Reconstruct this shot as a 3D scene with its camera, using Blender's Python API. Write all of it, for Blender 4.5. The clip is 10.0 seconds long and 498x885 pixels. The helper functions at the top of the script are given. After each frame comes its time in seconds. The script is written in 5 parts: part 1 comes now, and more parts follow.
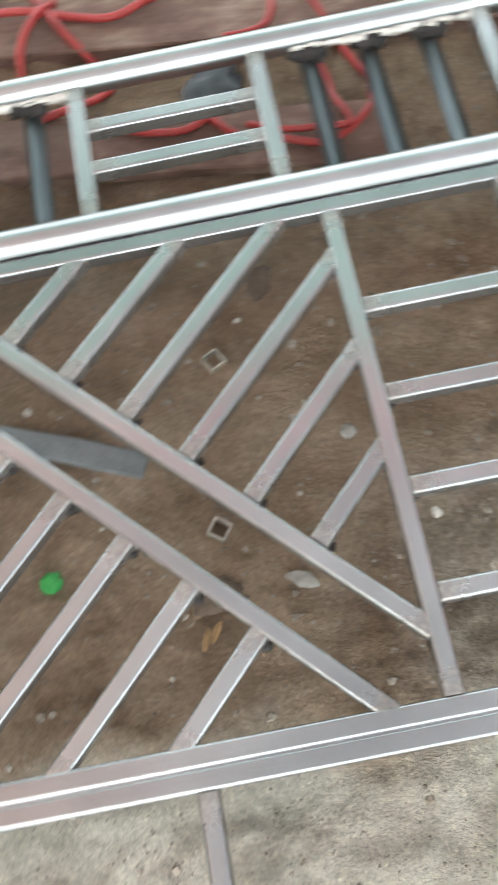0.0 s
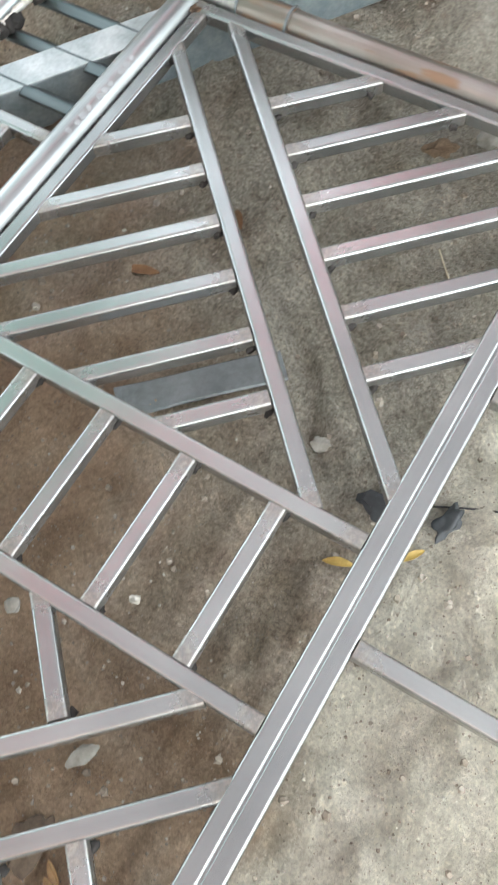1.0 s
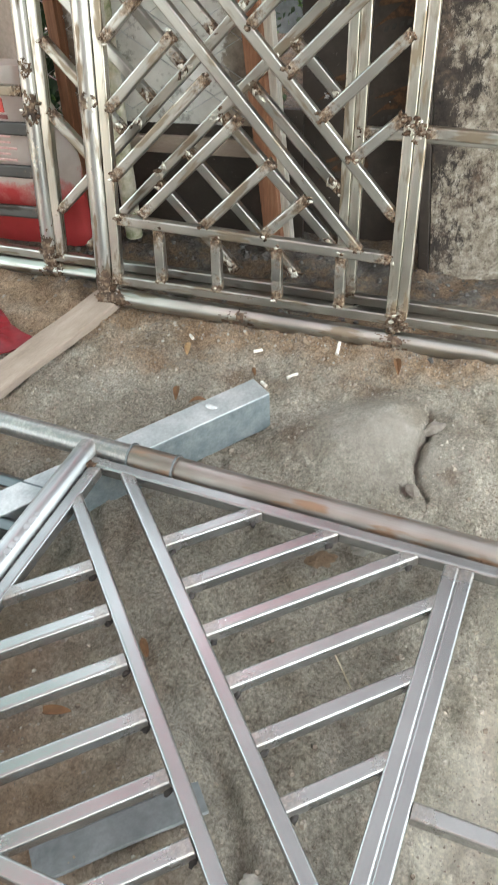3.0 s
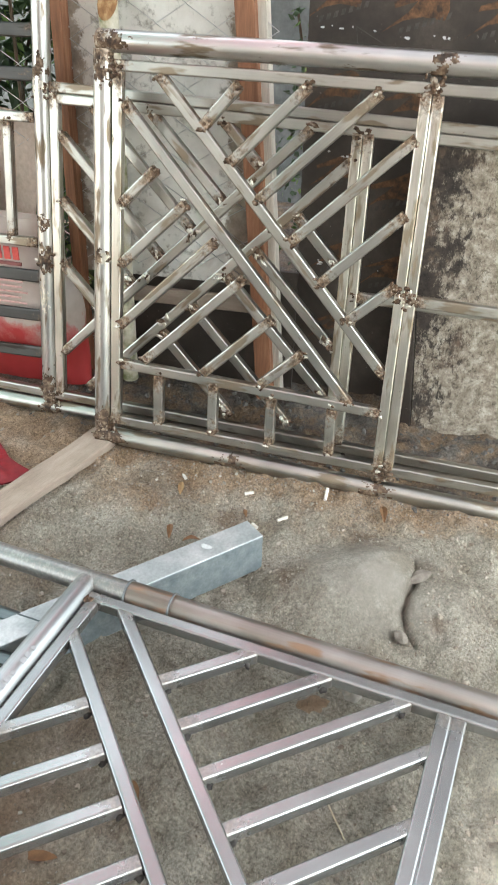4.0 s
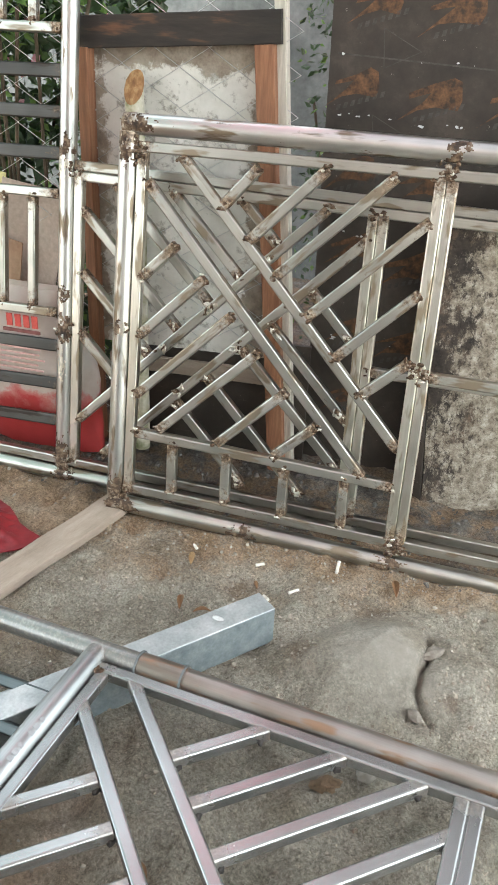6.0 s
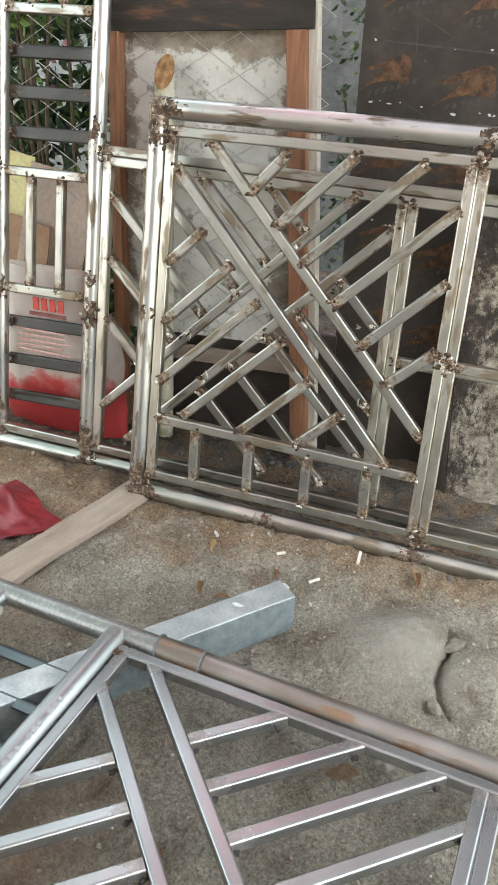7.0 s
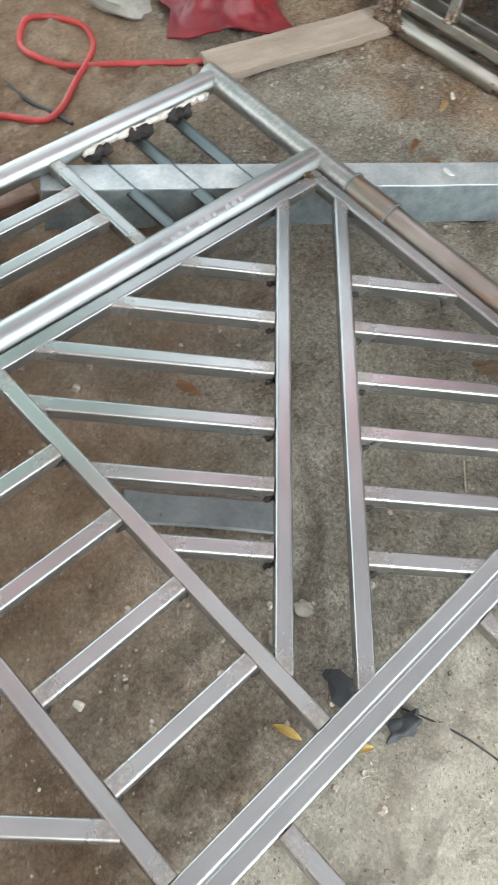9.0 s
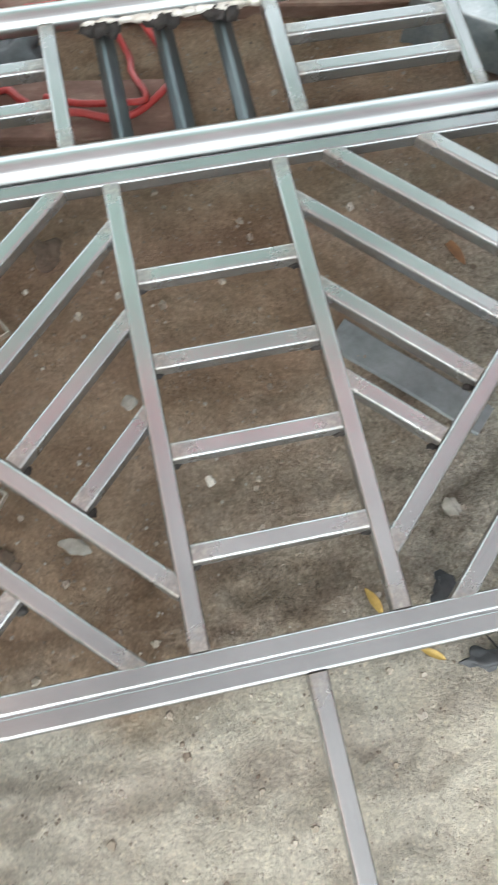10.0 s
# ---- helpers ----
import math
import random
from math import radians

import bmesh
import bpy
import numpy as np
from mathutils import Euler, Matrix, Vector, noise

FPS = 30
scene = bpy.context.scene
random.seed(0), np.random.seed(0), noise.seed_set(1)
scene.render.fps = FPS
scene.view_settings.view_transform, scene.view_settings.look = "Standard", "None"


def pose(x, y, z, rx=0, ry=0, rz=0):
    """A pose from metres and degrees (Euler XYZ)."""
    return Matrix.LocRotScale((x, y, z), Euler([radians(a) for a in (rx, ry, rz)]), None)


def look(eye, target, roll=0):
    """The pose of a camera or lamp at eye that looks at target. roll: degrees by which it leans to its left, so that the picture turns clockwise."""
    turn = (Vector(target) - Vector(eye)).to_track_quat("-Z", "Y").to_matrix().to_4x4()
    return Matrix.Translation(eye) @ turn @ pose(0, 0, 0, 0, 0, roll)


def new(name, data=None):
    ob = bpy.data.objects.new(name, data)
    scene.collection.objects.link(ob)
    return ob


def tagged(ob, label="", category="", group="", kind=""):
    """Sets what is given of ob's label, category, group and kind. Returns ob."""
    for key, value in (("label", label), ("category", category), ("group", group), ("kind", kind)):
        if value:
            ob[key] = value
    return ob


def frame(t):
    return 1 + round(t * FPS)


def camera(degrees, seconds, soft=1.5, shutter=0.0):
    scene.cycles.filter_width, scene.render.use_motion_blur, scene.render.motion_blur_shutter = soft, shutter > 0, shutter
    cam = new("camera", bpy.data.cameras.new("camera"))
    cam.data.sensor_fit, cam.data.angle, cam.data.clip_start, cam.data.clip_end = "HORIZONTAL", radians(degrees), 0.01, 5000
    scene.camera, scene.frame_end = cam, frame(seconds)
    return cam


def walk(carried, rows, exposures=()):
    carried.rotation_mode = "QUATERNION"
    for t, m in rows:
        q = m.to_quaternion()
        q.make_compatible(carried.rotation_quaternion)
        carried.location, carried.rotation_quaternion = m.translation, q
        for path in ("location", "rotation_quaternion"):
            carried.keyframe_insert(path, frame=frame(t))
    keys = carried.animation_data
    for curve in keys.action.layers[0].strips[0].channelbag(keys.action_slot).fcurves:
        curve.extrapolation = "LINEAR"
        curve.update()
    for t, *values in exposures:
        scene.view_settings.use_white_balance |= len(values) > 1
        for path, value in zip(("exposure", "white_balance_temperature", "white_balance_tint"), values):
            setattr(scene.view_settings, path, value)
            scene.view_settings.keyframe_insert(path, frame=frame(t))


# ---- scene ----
cam = camera(33.3, 10.0, soft=1.1, shutter=0.25)
PATH = [
    (0, (-0.176, -0.385, 1.103), (-0.193, 0.318, -0.769), -12.5),
    (0.2, (-0.126, -0.376, 1.082), (0.085, 0.324, -0.779), -8.0),
    (0.5, (-0.098, -0.411, 1.072), (0.312, 0.245, -0.773), -13.1),
    (0.7, (-0.106, -0.414, 1.07), (0.45, 0.148, -0.768), -8.5),
    (1, (-0.067, -0.441, 1.089), (0.576, 0.071, -0.735), -8.0),
    (1.5, (-0.042, -0.436, 1.111), (0.741, 0.103, -0.648), -9.9),
    (2, (-0.032, -0.418, 1.13), (0.866, 0.134, -0.569), -8.7),
    (2.3, (-0.056, -0.378, 1.17), (1.054, 0.149, -0.408), -2.2),
    (2.5, (-0.028, -0.407, 1.19), (1.173, 0.182, -0.296), -3.7),
    (3, (-0.008, -0.426, 1.223), (1.324, 0.175, -0.142), -2.9),
    (3.2, (-0.013, -0.422, 1.234), (1.228, 0.125, 0.05), -2.5),
    (4.3, (-0.085, -0.367, 1.28), (1.501, 0.226, 0.215), 2.5),
    (4.5, (-0.084, -0.368, 1.283), (1.506, 0.235, 0.231), 2.4),
    (5, (-0.091, -0.362, 1.281), (1.518, 0.252, 0.263), 2.7),
    (6.3, (-0.091, -0.348, 1.273), (1.382, 0.228, 0.413), 2.8),
    (6.5, (-0.091, -0.348, 1.269), (1.534, 0.311, 0.307), 2.7),
    (7, (-0.095, -0.348, 1.254), (1.515, 0.327, 0.278), 3.1),
    (7.5, (-0.108, -0.344, 1.224), (1.444, 0.311, 0.147), 5.0),
    (7.8, (-0.095, -0.345, 1.181), (1.334, 0.236, -0.092), 7.4),
    (8, (-0.102, -0.347, 1.175), (1.27, 0.21, -0.169), 8.4),
    (8.2, (-0.105, -0.351, 1.143), (1.19, 0.218, -0.271), 8.9),
    (8.5, (-0.123, -0.346, 1.129), (0.997, 0.203, -0.434), 11.5),
    (9, (-0.092, -0.371, 1.12), (0.796, 0.228, -0.569), 14.3),
    (9.3, (-0.037, -0.411, 1.106), (0.696, 0.293, -0.616), 12.4),
    (9.5, (-0.01, -0.42, 1.125), (0.607, 0.288, -0.641), 14.5),
    (9.8, (-0.002, -0.45, 1.104), (0.345, 0.221, -0.748), 11.1),
    (10, (-0.007, -0.458, 1.108), (0.192, 0.189, -0.774), 5.2),
]
EXPOSURE = [(0, 2.67), (0.5, 2.71), (2.0, 2.76), (3.0, 2.79), (5.2, 2.82), (6.4, 2.67), (7.0, 2.61), (8.0, 2.74), (9.0, 2.66), (9.5, 2.62), (10, 2.66)]
walk(cam, [(t, look(eye, target, roll)) for t, eye, target, roll in PATH], EXPOSURE)

# ---- light ----
world = bpy.data.worlds.new("overcast_sky")
scene.world = world
world.use_nodes = True
wn = world.node_tree
sky = wn.nodes.new("ShaderNodeTexSky")
sky.sky_type = "NISHITA"
sky.sun_disc = False
sky.sun_elevation = radians(62)
sky.sun_rotation = radians(230)
sky.air_density, sky.dust_density = 1.0, 3.0
bg_node = wn.nodes["Background"]
haze = wn.nodes.new("ShaderNodeHueSaturation")
haze.inputs["Saturation"].default_value = 0.22
wn.links.new(sky.outputs[0], haze.inputs["Color"])
warm = wn.nodes.new("ShaderNodeMix")
warm.data_type, warm.blend_type = "RGBA", "MULTIPLY"
warm.inputs[0].default_value = 1.0
warm.inputs[7].default_value = (0.94, 1.0, 0.985, 1)
wn.links.new(haze.outputs[0], warm.inputs[6])
wn.links.new(warm.outputs[2], bg_node.inputs[0])
bg_node.inputs[1].default_value = 0.15
sun_data = bpy.data.lights.new("sun", "SUN")
sun_data.energy, sun_data.angle, sun_data.color = 0.9, radians(25), (1.0, 0.97, 0.93)
sun = new("sun", sun_data)
sun.matrix_world = look((-1.2, -1.0, 4.4), (0, 0, 0))


# ---- materials ----
def material(name, rough=0.6, metal=0.0):
    m = bpy.data.materials.new(name)
    m.use_nodes = True
    n = m.node_tree
    b = n.nodes["Principled BSDF"]
    b.inputs["Roughness"].default_value = rough
    b.inputs["Metallic"].default_value = metal
    return m, n, b


def coords(n, scale=(1, 1, 1)):
    tc = n.nodes.new("ShaderNodeTexCoord")
    mp = n.nodes.new("ShaderNodeMapping")
    mp.inputs["Scale"].default_value = scale
    n.links.new(tc.outputs["Object"], mp.inputs[0])
    return mp.outputs[0]


def noise_tex(n, scale, detail=4, vec=None, rough=0.55):
    t = n.nodes.new("ShaderNodeTexNoise")
    t.inputs["Scale"].default_value = scale
    t.inputs["Detail"].default_value = detail
    t.inputs["Roughness"].default_value = rough
    if vec is not None:
        n.links.new(vec, t.inputs["Vector"])
    return t.outputs["Fac"]


def ramp(n, fac, stops):
    r = n.nodes.new("ShaderNodeValToRGB")
    e = r.color_ramp.elements
    while len(e) < len(stops):
        e.new(0.5)
    for el, (p, c) in zip(e, stops):
        el.position = p
        el.color = (*c, 1) if len(c) == 3 else c
    n.links.new(fac, r.inputs[0])
    return r.outputs[0]


def mix(n, fac, a, b, mode="MIX"):
    m = n.nodes.new("ShaderNodeMix")
    m.data_type, m.blend_type = "RGBA", mode
    for k, v in ((0, fac), (6, a), (7, b)):
        if isinstance(v, bpy.types.NodeSocket):
            n.links.new(v, m.inputs[k])
        else:
            m.inputs[k].default_value = v if k == 0 else (*v, 1)
    return m.outputs[2]


def bump(n, b, height, strength=0.3, dist=0.002):
    u = n.nodes.new("ShaderNodeBump")
    u.inputs["Strength"].default_value = strength
    u.inputs["Distance"].default_value = dist
    n.links.new(height, u.inputs["Height"])
    n.links.new(u.outputs[0], b.inputs["Normal"])


def steel(name, c1, c2, stain, stain_at, rough, burn=0.0, reach=0.058, rust=0.0, metal=1.0):
    """Galvanised steel: cloudy zinc, lengthwise drawing marks, dirt, and brown heat tint near the welded ends."""
    m, n, b = material(name, rough, 1.0)
    v = coords(n)
    uv = n.nodes.new("ShaderNodeUVMap")
    uv.uv_map = "run"
    mp = n.nodes.new("ShaderNodeMapping")
    mp.inputs["Scale"].default_value = (1.6, 260.0, 1)
    n.links.new(uv.outputs[0], mp.inputs[0])
    streak = noise_tex(n, 1.0, 4, mp.outputs[0], 0.6)
    big = noise_tex(n, 5, 2, v)
    info = n.nodes.new("ShaderNodeObjectInfo")
    zinc = mix(n, ramp(n, big, [(0.32, (0, 0, 0)), (0.68, (1, 1, 1))]), c1, c2)
    zinc = mix(n, 0.35, zinc, ramp(n, streak, [(0.34, (0.78, 0.78, 0.78)), (0.56, (1, 1, 1))]), "MULTIPLY")
    zinc = mix(n, 1.0, zinc, ramp(n, info.outputs["Random"], [(0.0, (0.84, 0.84, 0.85)), (1.0, (1.0, 1.0, 1.0))]), "MULTIPLY")
    mq = n.nodes.new("ShaderNodeMapping")
    mq.inputs["Scale"].default_value = (7.0, 34.0, 1)
    n.links.new(uv.outputs[0], mq.inputs[0])
    st = ramp(n, noise_tex(n, 1.0, 3, mq.outputs[0], 0.5), [(stain_at, (0, 0, 0)), (min(1, stain_at + 0.07), (1, 1, 1))])
    col = mix(n, st, zinc, stain)
    r = ramp(n, streak, [(0.3, (rough + 0.03,) * 3), (0.7, (rough - 0.02,) * 3)])
    rr = mix(n, st, r, (0.45, 0.45, 0.45))
    mm = ramp(n, st, [(0, (metal,) * 3), (1, (0.8 * metal,) * 3)])
    if burn:
        en = n.nodes.new("ShaderNodeUVMap")
        en.uv_map = "ends"
        sp = n.nodes.new("ShaderNodeSeparateXYZ")
        n.links.new(en.outputs[0], sp.inputs[0])
        ad = n.nodes.new("ShaderNodeMath"); ad.operation = "MULTIPLY_ADD"
        n.links.new(noise_tex(n, 60, 5, v, 0.7), ad.inputs[0]); ad.inputs[1].default_value = 0.14 if burn > 0.5 else 0.10
        n.links.new(sp.outputs[0], ad.inputs[2])
        heat = ramp(n, ad.outputs[0], [(reach, (burn,) * 3), (reach + 0.03, (0, 0, 0))])
        tint = ramp(n, noise_tex(n, 110, 4, v, 0.7), [(0.38, (0.05, 0.03, 0.018)), (0.52, (0.21, 0.135, 0.08)), (0.66, (0.50, 0.42, 0.33))])
        col = mix(n, heat, col, tint)
        rr = mix(n, heat, rr, (0.5, 0.5, 0.5))
        mm = mix(n, heat, mm, (0.45, 0.45, 0.45))
    if rust:
        # brown and black rust in ragged patches, drawn out along the bar
        ml = n.nodes.new("ShaderNodeMapping")
        ml.inputs["Scale"].default_value = (11.0, 30.0, 1)
        n.links.new(uv.outputs[0], ml.inputs[0])
        patch = ramp(n, noise_tex(n, 1.0, 9, ml.outputs[0], 0.72), [(rust, (0, 0, 0)), (rust + 0.045, (0.85, 0.85, 0.85))])
        tone = ramp(n, noise_tex(n, 90, 5, v, 0.7), [(0.36, (0.03, 0.022, 0.016)), (0.5, (0.15, 0.085, 0.045)), (0.66, (0.36, 0.26, 0.17))])
        col = mix(n, patch, col, tone)
        rr = mix(n, patch, rr, (0.62, 0.62, 0.62))
        mm = mix(n, patch, mm, (0.3, 0.3, 0.3))
    n.links.new(col, b.inputs["Base Color"])
    n.links.new(rr, b.inputs["Roughness"])
    n.links.new(mm, b.inputs["Metallic"])
    return m


NEW_STEEL = steel("galvanised_steel", (0.335, 0.341, 0.335), (0.455, 0.463, 0.455), (0.50, 0.47, 0.43), 0.80, 0.24, 0.35, metal=0.84)
NEW_PIPE = steel("galvanised_pipe", (0.38, 0.394, 0.39), (0.53, 0.545, 0.54), (0.55, 0.53, 0.49), 0.80, 0.33, 0.3)
OLD_STEEL = steel("weathered_steel", (0.56, 0.548, 0.485), (0.92, 0.90, 0.82), (0.34, 0.285, 0.21), 0.54, 0.30, 0.9, 0.085, 0.635)
OLD_RUNG = steel("dull_weathered_steel", (0.40, 0.395, 0.36), (0.64, 0.63, 0.575), (0.26, 0.215, 0.16), 0.54, 0.34, 0.95, 0.082, 0.63)
OLD_PIPE = steel("weathered_pipe", (0.54, 0.545, 0.525), (0.80, 0.80, 0.77), (0.23, 0.185, 0.135), 0.565, 0.31, 0.9, 0.095, 0.62)
SLAT_STEEL = steel("dull_slat_steel", (0.085, 0.083, 0.08), (0.14, 0.137, 0.13), (0.05, 0.042, 0.036), 0.56, 0.5, 0.6, 0.07, 0.62)
# the lying slats' steel, made darker and bluer for the shade they lie in
SLAT_SHADED = steel("shaded_slat_steel", (0.13, 0.155, 0.162), (0.20, 0.228, 0.232), (0.10, 0.11, 0.12), 0.62, 0.42)
RUSTY_PIPE = steel("heat_tinted_pipe", (0.27, 0.235, 0.20), (0.50, 0.475, 0.445), (0.28, 0.18, 0.12), 0.53, 0.34, 0.0, 0.0, 0.64, 0.85)


def simple(name, stops, scale=14, rough=0.7, metal=0.0, fine=120, bumps=0.25, stretch=(1, 1, 1), dist=0.002):
    """A surface of a few tones in clouds, with grain and fine relief."""
    m, n, b = material(name, rough, metal)
    v = coords(n, stretch)
    f1, f2 = noise_tex(n, scale, 6, v, 0.6), noise_tex(n, fine, 4, v)
    base = ramp(n, f1, stops)
    n.links.new(mix(n, 0.35, base, ramp(n, f2, [(0.3, (0.45,) * 3), (0.7, (1.0,) * 3)]), "MULTIPLY"), b.inputs["Base Color"])
    bump(n, b, f2, bumps, dist)
    return m


RUST = simple("brown_rust", [(0.36, (0.035, 0.023, 0.016)), (0.5, (0.11, 0.066, 0.040)), (0.64, (0.30, 0.225, 0.155))], 70, 0.75, 0.15, 260, 0.6)
WELD = simple("burnt_weld", [(0.38, (0.045, 0.027, 0.017)), (0.52, (0.16, 0.10, 0.062)), (0.66, (0.48, 0.43, 0.36))], 90, 0.5, 0.6, 300, 0.6)
DRIP = simple("burnt_zinc", [(0.3, (0.58, 0.54, 0.46)), (0.6, (0.78, 0.75, 0.69))], 60, 0.5, 0.4, 200, 0.4)
FLAKE = simple("peeled_zinc", [(0.3, (0.62, 0.58, 0.48)), (0.6, (0.85, 0.82, 0.74))], 60, 0.35, 0.8, 200, 0.4)
# real slag at the slats; at rung ends it paints the shaded joint gaps
SLAG_AND_GAP = simple("black_slag_and_gap_shade", [(0.3, (0.012, 0.011, 0.01)), (0.7, (0.06, 0.05, 0.045))], 60, 0.7, 0.1, 200, 0.6)
WOOD = simple("reddish_timber", [(0.3, (0.17, 0.070, 0.035)), (0.55, (0.30, 0.135, 0.070)), (0.75, (0.42, 0.22, 0.125))], 7, 0.7, 0, 60, 0.4, (9, 9, 0.6))
PALE_WOOD = simple("pale_timber", [(0.3, (0.45, 0.41, 0.34)), (0.7, (0.68, 0.64, 0.56))], 7, 0.75, 0, 60, 0.4, (9, 9, 0.6))
PLANK = simple("dusty_plank", [(0.3, (0.30, 0.235, 0.185)), (0.7, (0.43, 0.35, 0.28))], 6, 0.9, 0, 80, 0.4, (1, 6, 6))
RED_CLOTH = simple("red_plastic_sheet", [(0.3, (0.13, 0.009, 0.014)), (0.7, (0.28, 0.018, 0.025))], 12, 0.45, 0, 90, 0.2)
RED_CABLE = simple("red_rubber_cable", [(0.3, (0.36, 0.032, 0.030)), (0.7, (0.52, 0.065, 0.058))], 12, 0.45, 0, 90, 0.1)
BLACK_CABLE = simple("black_rubber", [(0.3, (0.015, 0.015, 0.016)), (0.7, (0.04, 0.04, 0.042))], 12, 0.5, 0, 90, 0.1)
STONE = simple("grey_stone", [(0.3, (0.26, 0.245, 0.21)), (0.7, (0.42, 0.40, 0.36))], 14, 0.9, 0, 120, 0.5)
LEAF_DRY = simple("dry_leaf", [(0.3, (0.13, 0.06, 0.025)), (0.7, (0.27, 0.14, 0.06))], 30, 0.7, 0, 120, 0.3)
LEAF_TAN = simple("tan_leaf", [(0.3, (0.26, 0.15, 0.07)), (0.7, (0.44, 0.29, 0.14))], 30, 0.7, 0, 120, 0.3)
LEAF_YELLOW = simple("yellow_leaf", [(0.3, (0.36, 0.23, 0.05)), (0.7, (0.58, 0.42, 0.13))], 30, 0.6, 0, 120, 0.3)
BUTT = simple("cigarette_paper", [(0.3, (0.62, 0.58, 0.50)), (0.7, (0.80, 0.77, 0.70))], 60, 0.9, 0, 300, 0.2)
DARK_SCRAP = simple("dark_plastic", [(0.3, (0.02, 0.022, 0.024)), (0.7, (0.06, 0.065, 0.07))], 30, 0.5, 0, 120, 0.3)
GREY_STRIP = simple("grey_zinc_strip", [(0.3, (0.15, 0.165, 0.17)), (0.7, (0.26, 0.28, 0.285))], 16, 0.5, 0.5, 120, 0.2)
CARDBOARD = simple("brown_cardboard", [(0.3, (0.30, 0.18, 0.11)), (0.7, (0.42, 0.27, 0.17))], 5, 0.85, 0, 80, 0.2)
PALE_CARD = simple("pale_cardboard", [(0.3, (0.46, 0.37, 0.30)), (0.7, (0.58, 0.48, 0.40))], 5, 0.85, 0, 80, 0.2)
YELLOW_CARD = simple("yellow_card", [(0.3, (0.62, 0.55, 0.25)), (0.7, (0.72, 0.66, 0.36))], 5, 0.85, 0, 80, 0.1)
LEAF = simple("green_leaf", [(0.3, (0.022, 0.050, 0.017)), (0.7, (0.055, 0.11, 0.035))], 9, 0.5, 0, 60, 0.2)
LEAF_LIGHT = simple("light_green_leaf", [(0.3, (0.10, 0.20, 0.04)), (0.7, (0.20, 0.34, 0.08))], 9, 0.5, 0, 60, 0.2)
PETAL = simple("pink_petal", [(0.3, (0.62, 0.22, 0.30)), (0.7, (0.80, 0.48, 0.52))], 30, 0.6, 0, 60, 0.1)
STALK = simple("brown_twig", [(0.3, (0.07, 0.05, 0.03)), (0.7, (0.15, 0.11, 0.07))], 20, 0.8, 0, 60, 0.3)
WIRE = simple("galvanised_wire", [(0.3, (0.46, 0.465, 0.46)), (0.7, (0.64, 0.645, 0.64))], 40, 0.45, 0.7, 200, 0.1)
LOGO = simple("orange_print", [(0.38, (0.040, 0.025, 0.016)), (0.5, (0.10, 0.048, 0.021)), (0.64, (0.17, 0.085, 0.038))], 40, 0.6, 0, 160, 0.1)
GREY_PRINT = simple("grey_print", [(0.3, (0.04, 0.036, 0.032)), (0.7, (0.085, 0.078, 0.07))], 40, 0.6, 0, 160, 0.1)
RED_PRINT = simple("red_print", [(0.3, (0.50, 0.05, 0.04)), (0.7, (0.62, 0.10, 0.08))], 40, 0.6, 0, 160, 0.1)
DARK_PRINT = simple("faded_dark_print", [(0.3, (0.16, 0.05, 0.045)), (0.7, (0.26, 0.09, 0.08))], 40, 0.6, 0, 160, 0.1)
STEEL_PRINT = simple("faded_pipe_print", [(0.3, (0.34, 0.35, 0.36)), (0.7, (0.44, 0.45, 0.46))], 60, 0.6, 0.2, 160, 0.1)


